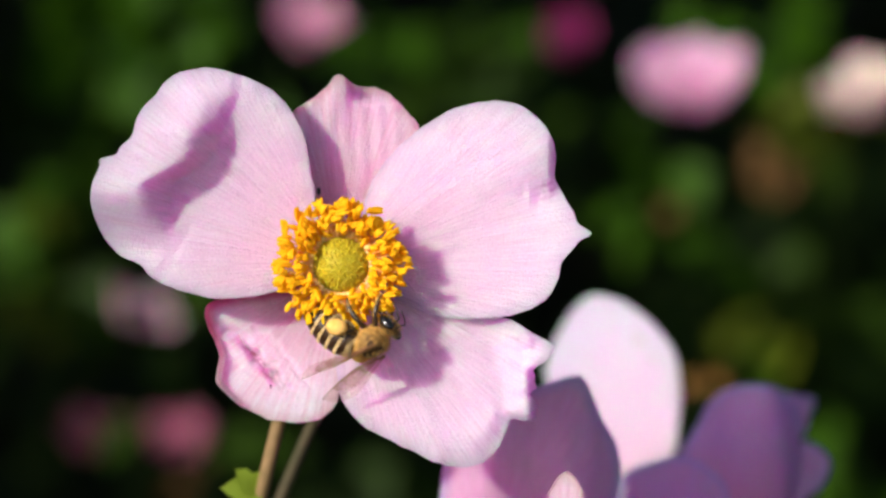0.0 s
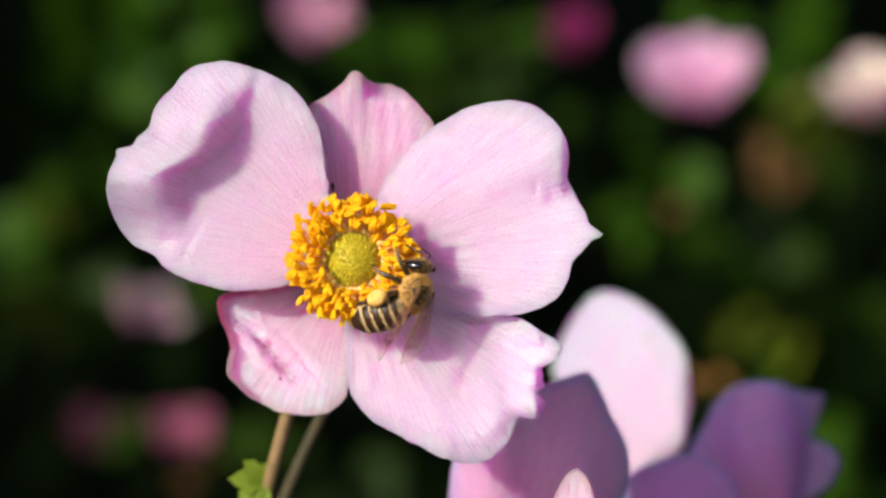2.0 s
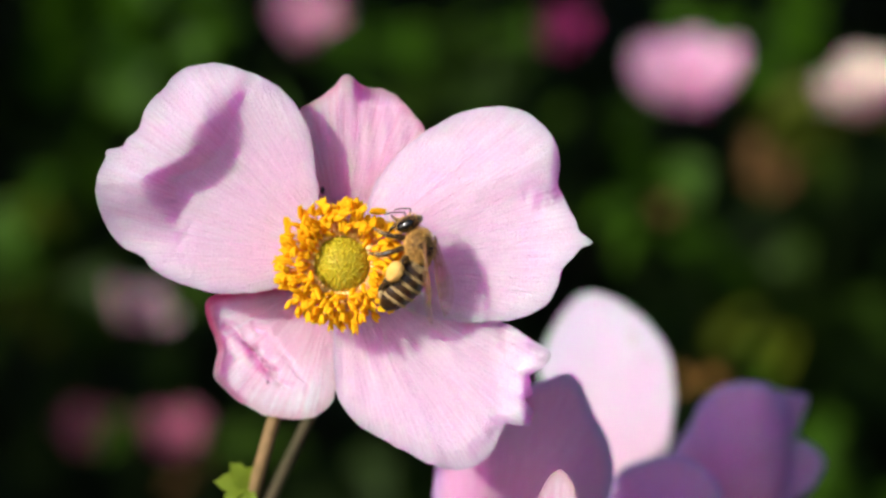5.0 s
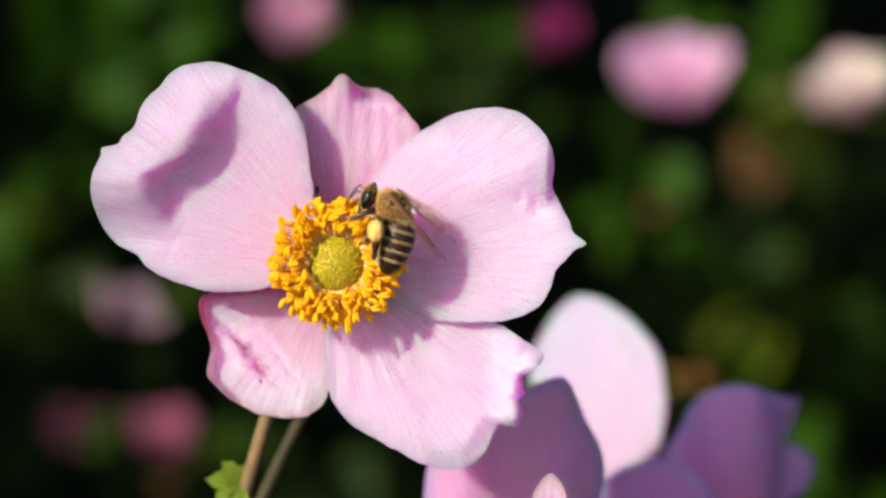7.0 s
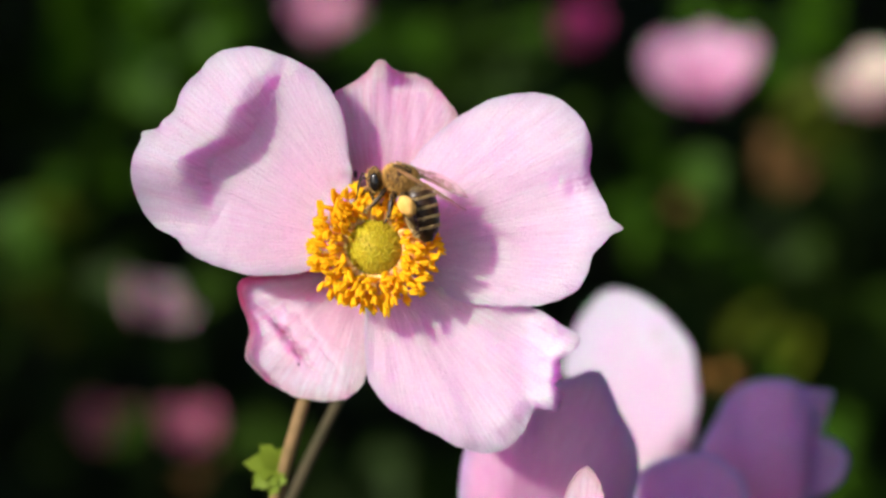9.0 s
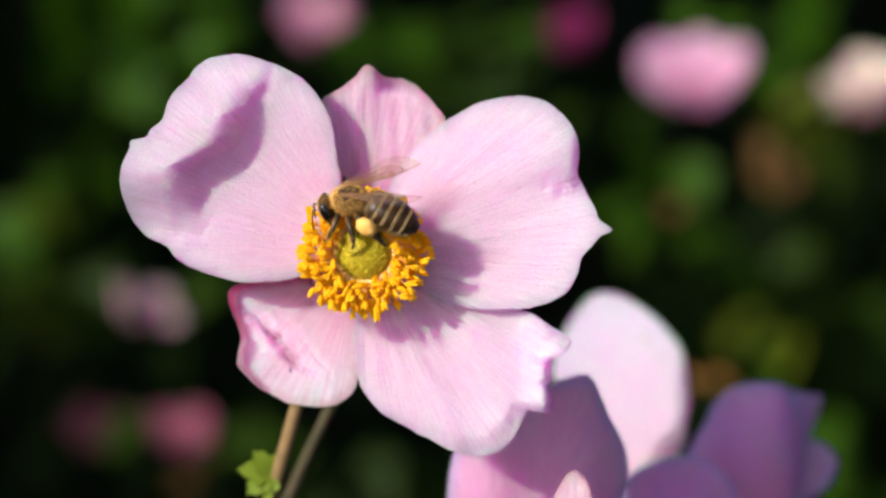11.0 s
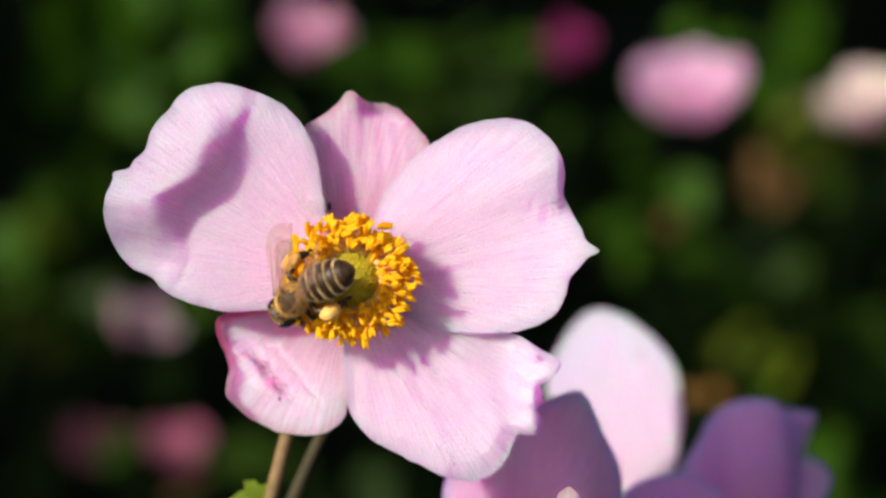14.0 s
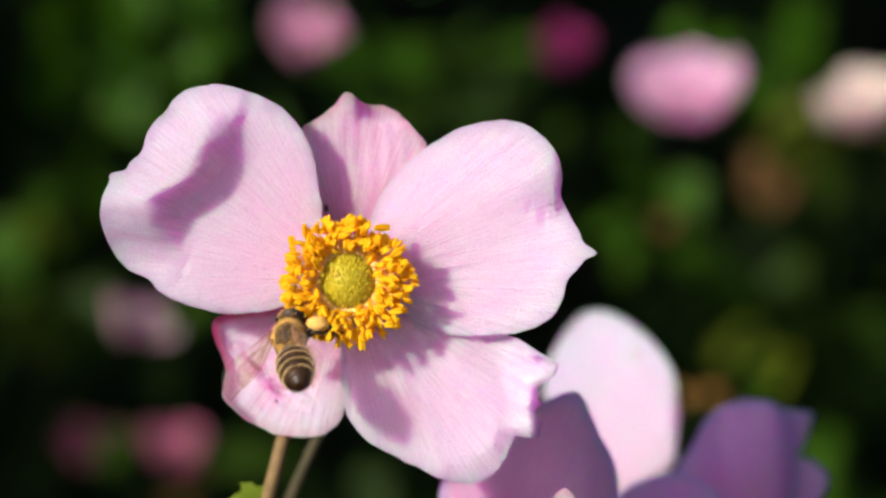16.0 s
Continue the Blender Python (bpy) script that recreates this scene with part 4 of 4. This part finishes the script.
FLOWER_ROWS = [
    (0, -11.30, -1.71, -275.00, -0.00), (0.5, -10.81, -1.74, -275.31, -1.85), (1, -10.24, -1.92, -276.62, -0.96),
    (1.5, -10.20, -1.69, -276.14, -2.40), (2, -10.60, -1.55, -276.97, -1.31), (2.5, -10.28, -1.29, -276.52, -2.37),
    (3, -9.31, -1.50, -277.32, -1.88), (3.5, -9.32, -1.70, -276.75, -3.31), (4, -10.29, -2.08, -276.75, -1.68),
    (6.5, -11.01, -2.07, -275.32, -2.80), (7, -10.16, -2.06, -276.76, -2.57), (7.5, -10.30, -2.03, -277.71, -2.61),
    (8, -10.00, -1.71, -277.41, -1.66), (8.5, -8.95, -1.25, -278.23, -2.49), (9, -8.94, -0.67, -278.08, -2.71),
    (9.2, -9.25, -1.00, -278.10, -2.60), (11.3, -9.25, -0.85, -278.90, -1.70), (11.5, -9.25, -1.75, -278.97, -1.57), (12, -9.38, -2.01, -278.98, -1.15), (12.5, -9.73, -1.55, -279.33, -0.69),
    (13, -9.58, -1.72, -278.50, -1.19), (13.5, -9.34, -2.39, -277.39, -0.74), (14, -10.20, -2.20, -277.46, -0.55),
    (14.5, -10.77, -1.49, -277.62, -0.54), (15, -10.67, -2.01, -277.56, -0.60), (15.5, -10.07, -2.69, -277.30, -0.16),
    (16, -10.23, -2.31, -277.07, -0.60),
]
SECOND_ROWS = [
    (0, 25.85, -24.54, -335.00), (0.5, 25.85, -24.98, -335.00), (1, 26.05, -25.28, -335.03), (1.5, 26.15, -24.51, -335.06),
    (2, 26.32, -24.60, -335.02), (2.5, 26.09, -24.89, -335.02), (3, 26.29, -24.77, -335.04), (3.5, 26.70, -24.72, -335.02),
    (4, 26.23, -24.69, -335.03), (6.5, 25.11, -25.19, -334.78), (7, 25.79, -25.28, -334.80), (7.5, 26.02, -25.04, -334.88),
    (8, 26.11, -24.57, -334.99), (8.5, 26.44, -24.75, -335.05), (9, 26.76, -24.87, -335.05), (11.5, 26.29, -24.84, -335.01),
    (12, 26.85, -24.57, -335.04), (12.5, 26.49, -24.96, -335.06), (13, 26.53, -25.43, -335.08), (13.5, 26.41, -25.22, -335.11),
    (14, 26.11, -25.16, -335.10), (14.5, 26.11, -25.37, -335.10), (15, 25.55, -25.39, -335.09), (15.5, 25.96, -25.48, -335.06),
    (16, 26.00, -25.19, -335.08),
]
# seconds, place of the thorax over the flower's heart (mm), heading, climb, bank, bend of the abdomen to the side seen and down,
# swing of the hind legs forward (left, right), spread of the right and left wings, tilt of the left ones,
# lift of both
BEE_ROWS = [
    (0, 3.4, -8.6, 5.5, 26, 8, 55, 62, 5, 0, 0, -4, -18, 0, 0), (0.5, 5.4, -5.1, 6, 52, 8, 54, 42, 5, 0, 0, -4, -18, 0, 0),
    (1, 5.6, -5.9, 6, 48, 8, 54, 46, 5, 0, 0, -2, -14, 0, 0), (1.5, 6.3, -4.5, 6.3, 66, 8, 52, 48, 5, 0, 0, -4, -14, 0, 0),
    (2, 7.1, -3.3, 6.5, 67, 8, 54, 46, 5, 0, 0, -16, -12, 0, 0), (2.5, 8.1, -3.3, 6.5, 78, 8, 56, 50, 5, 0, 0, -20, -12, 0, 0),
    (3, 8.4, -1.2, 6.5, 86, 8, 62, 52, 5, 5, 0, -22, -12, 0, 0), (3.5, 9, -0.5, 6.5, 83, 8, 64, 48, 5, 0, 0, -20, -10, 0, 0),
    (4, 8.6, 0, 6.5, 80, 8, 64, 43, 5, 0, 0, -20, -10, 0, 0), (4.2, 8.4, 0.1, 6.5, 80, 8, 64, 43, 5, 0, 0, -20, -10, 0, 0),
    (5.2, 8.1, 2.9, 7.1, 110, 8, 64, 50, 0, 10, 0, -18, -10, 0, -3), (6.3, 5.7, 5.2, 7.1, 137, 6, 62, 54, 0, 38, 0, -14, -8, 0, -6),
    (6.5, 6, 5.4, 7.1, 138, 6, 62, 54, 0, 38, 0, -14, -8, 0, -8), (7, 6, 6.6, 7.1, 145, 6, 64, 70, 0, 42, 0, -14, -8, 0, -8),
    (7.5, 3.9, 7.2, 7.4, 158, 6, 66, 52, 0, 32, 0, -18, -4, 0, -12), (8, 3, 7.8, 7.6, 167, 6, 70, 64, 0, 28, 0, -18, -4, 0, -13),
    (8.5, 2.9, 7.6, 7.6, 167, 6, 72, 66, 0, 24, 0, -18, -2, 0, -13), (9, 2.6, 7.7, 7.6, 169, 6, 72, 63, 0, 20, 0, -18, 0, 0, -12),
    (9.2, 1.2, 7, 7.6, 171, 6, 70, 54, 0, 5, 0, -12, 0, 0, -8), (10.2, -0.6, 6.1, 8, 177, 2, 64, 40, 5, 5, 0, -4, -6, -5, -4),
    (11.3, -2.4, 5.4, 8.5, 186, -5, 56, 28, 5, 0, 0, 2, -12, -10, 0), (11.5, -3, 4.2, 8.5, 187, -5, 52, 26, 5, 0, 0, 0, -20, -15, 0),
    (12, -3.8, 4.1, 8.5, 191, -8, 48, 22, 5, 0, 0, -3, -34, -15, 0), (12.5, -5.2, 3.3, 8.5, 199, -10, 45, 24, 5, 0, 0, -5, -34, -15, 0),
    (13, -4.1, 0.5, 8.3, 213, -15, 36, 14, 5, 0, 0, 6, -28, -15, 0), (13.5, -5.3, -1.5, 7.8, 217, -24, 20, 12, 5, 0, 0, 20, -30, 20, 0),
    (14, -6.2, -2.3, 7.2, 223, -30, 12, 18, 5, 10, 10, 12, -44, 25, 0), (14.5, -5.7, -2.5, 7.2, 217, -28, 8, 18, 5, 10, 10, 24, -20, 10, 0),
    (15, -5.5, -4.6, 6.5, 240, -38, 4, 12, 5, 20, 20, 30, -10, 0, 0), (15.2, -5, -4.8, 6, 214, -36, 2, 2, 6, 20, 20, 5, 12, -15, 0),
    (15.5, -4.9, -4.8, 5.8, 196, -30, 0, -4, 8, 20, 20, -14, 18, -20, 0), (15.65, -5.5, -5.6, 5.6, 152, -30, -8, -6, 5, 60, 40, 0, 16, 0, 0),
    (15.8, -6, -6.1, 7, 112, -30, -22, -8, -15, 90, 70, 15, 28, 40, 0), (16, -6.2, -6.2, 6.8, 98, -30, -28, -8, -26, 90, 75, -5, 22, 50, 0),
]


def flower_at(t):
    """The flower's pose at t seconds, between its rows."""
    rows = FLOWER_ROWS
    for a, b in zip(rows, rows[1:]):
        if t <= b[0]:
            u = (t - a[0]) / (b[0] - a[0])
            return sway(*(p + (q - p) * u for p, q in zip(a[1:], b[1:])))
    return sway(*rows[-1][1:])


def bee_at(t, x, y, z, heading, climb, bank):
    return flower_at(t) @ pose(x * MM, y * MM, z * MM, 0, 0, heading) @ pose(0, 0, 0, 0, -climb, 0) @ pose(0, 0, 0, bank, 0, 0)


def motions():
    walk(flower, [(t, sway(*row)) for t, *row in FLOWER_ROWS])
    walk(second, [(t, sway(x, y, z, 0)) for t, x, y, z in SECOND_ROWS])
    walk(bee, [(t, bee_at(t, *row[:6])) for t, *row in BEE_ROWS])
    walk(abdomen, [(row[0], abdomen_m @ pose(0, 0, 0, -row[6]) @ pose(0, 0, 0, 0, 0, -row[7]) @ pose(0, 0, 0, row[6], -row[8], 0)) for row in BEE_ROWS])
    # the legs feel about and push on, each at its own pace
    for k, (ob, m, kind, side) in enumerate(LEGS):
        rows = [(t / 4, m @ pose(0, 0, 0, 7 * sin(t * 1.7 + k * 2.1), 6 * sin(t * 2.3 + k), 10 * sin(t * 1.3 + k * 1.4))) for t in range(65)]
        if kind == "hind_leg":
            c = 9 if side > 0 else 10
            rows = [(row[0], m @ pose(0, 0, 0, 5 * sin(row[0] * 5 + k), 0, -side * row[c] + 4 * sin(row[0] * 6))) for row in BEE_ROWS]
        walk(ob, rows)
    for (tag, side), (ob, m) in WING_AT.items():
        walk(ob, [(row[0], m @ pose(0, 0, 0, side * row[13] if side > 0 else 0, row[14] + 2 * sin(row[0] * 9), -side * row[11 if side < 0 else 12])) for row in BEE_ROWS])


motions()
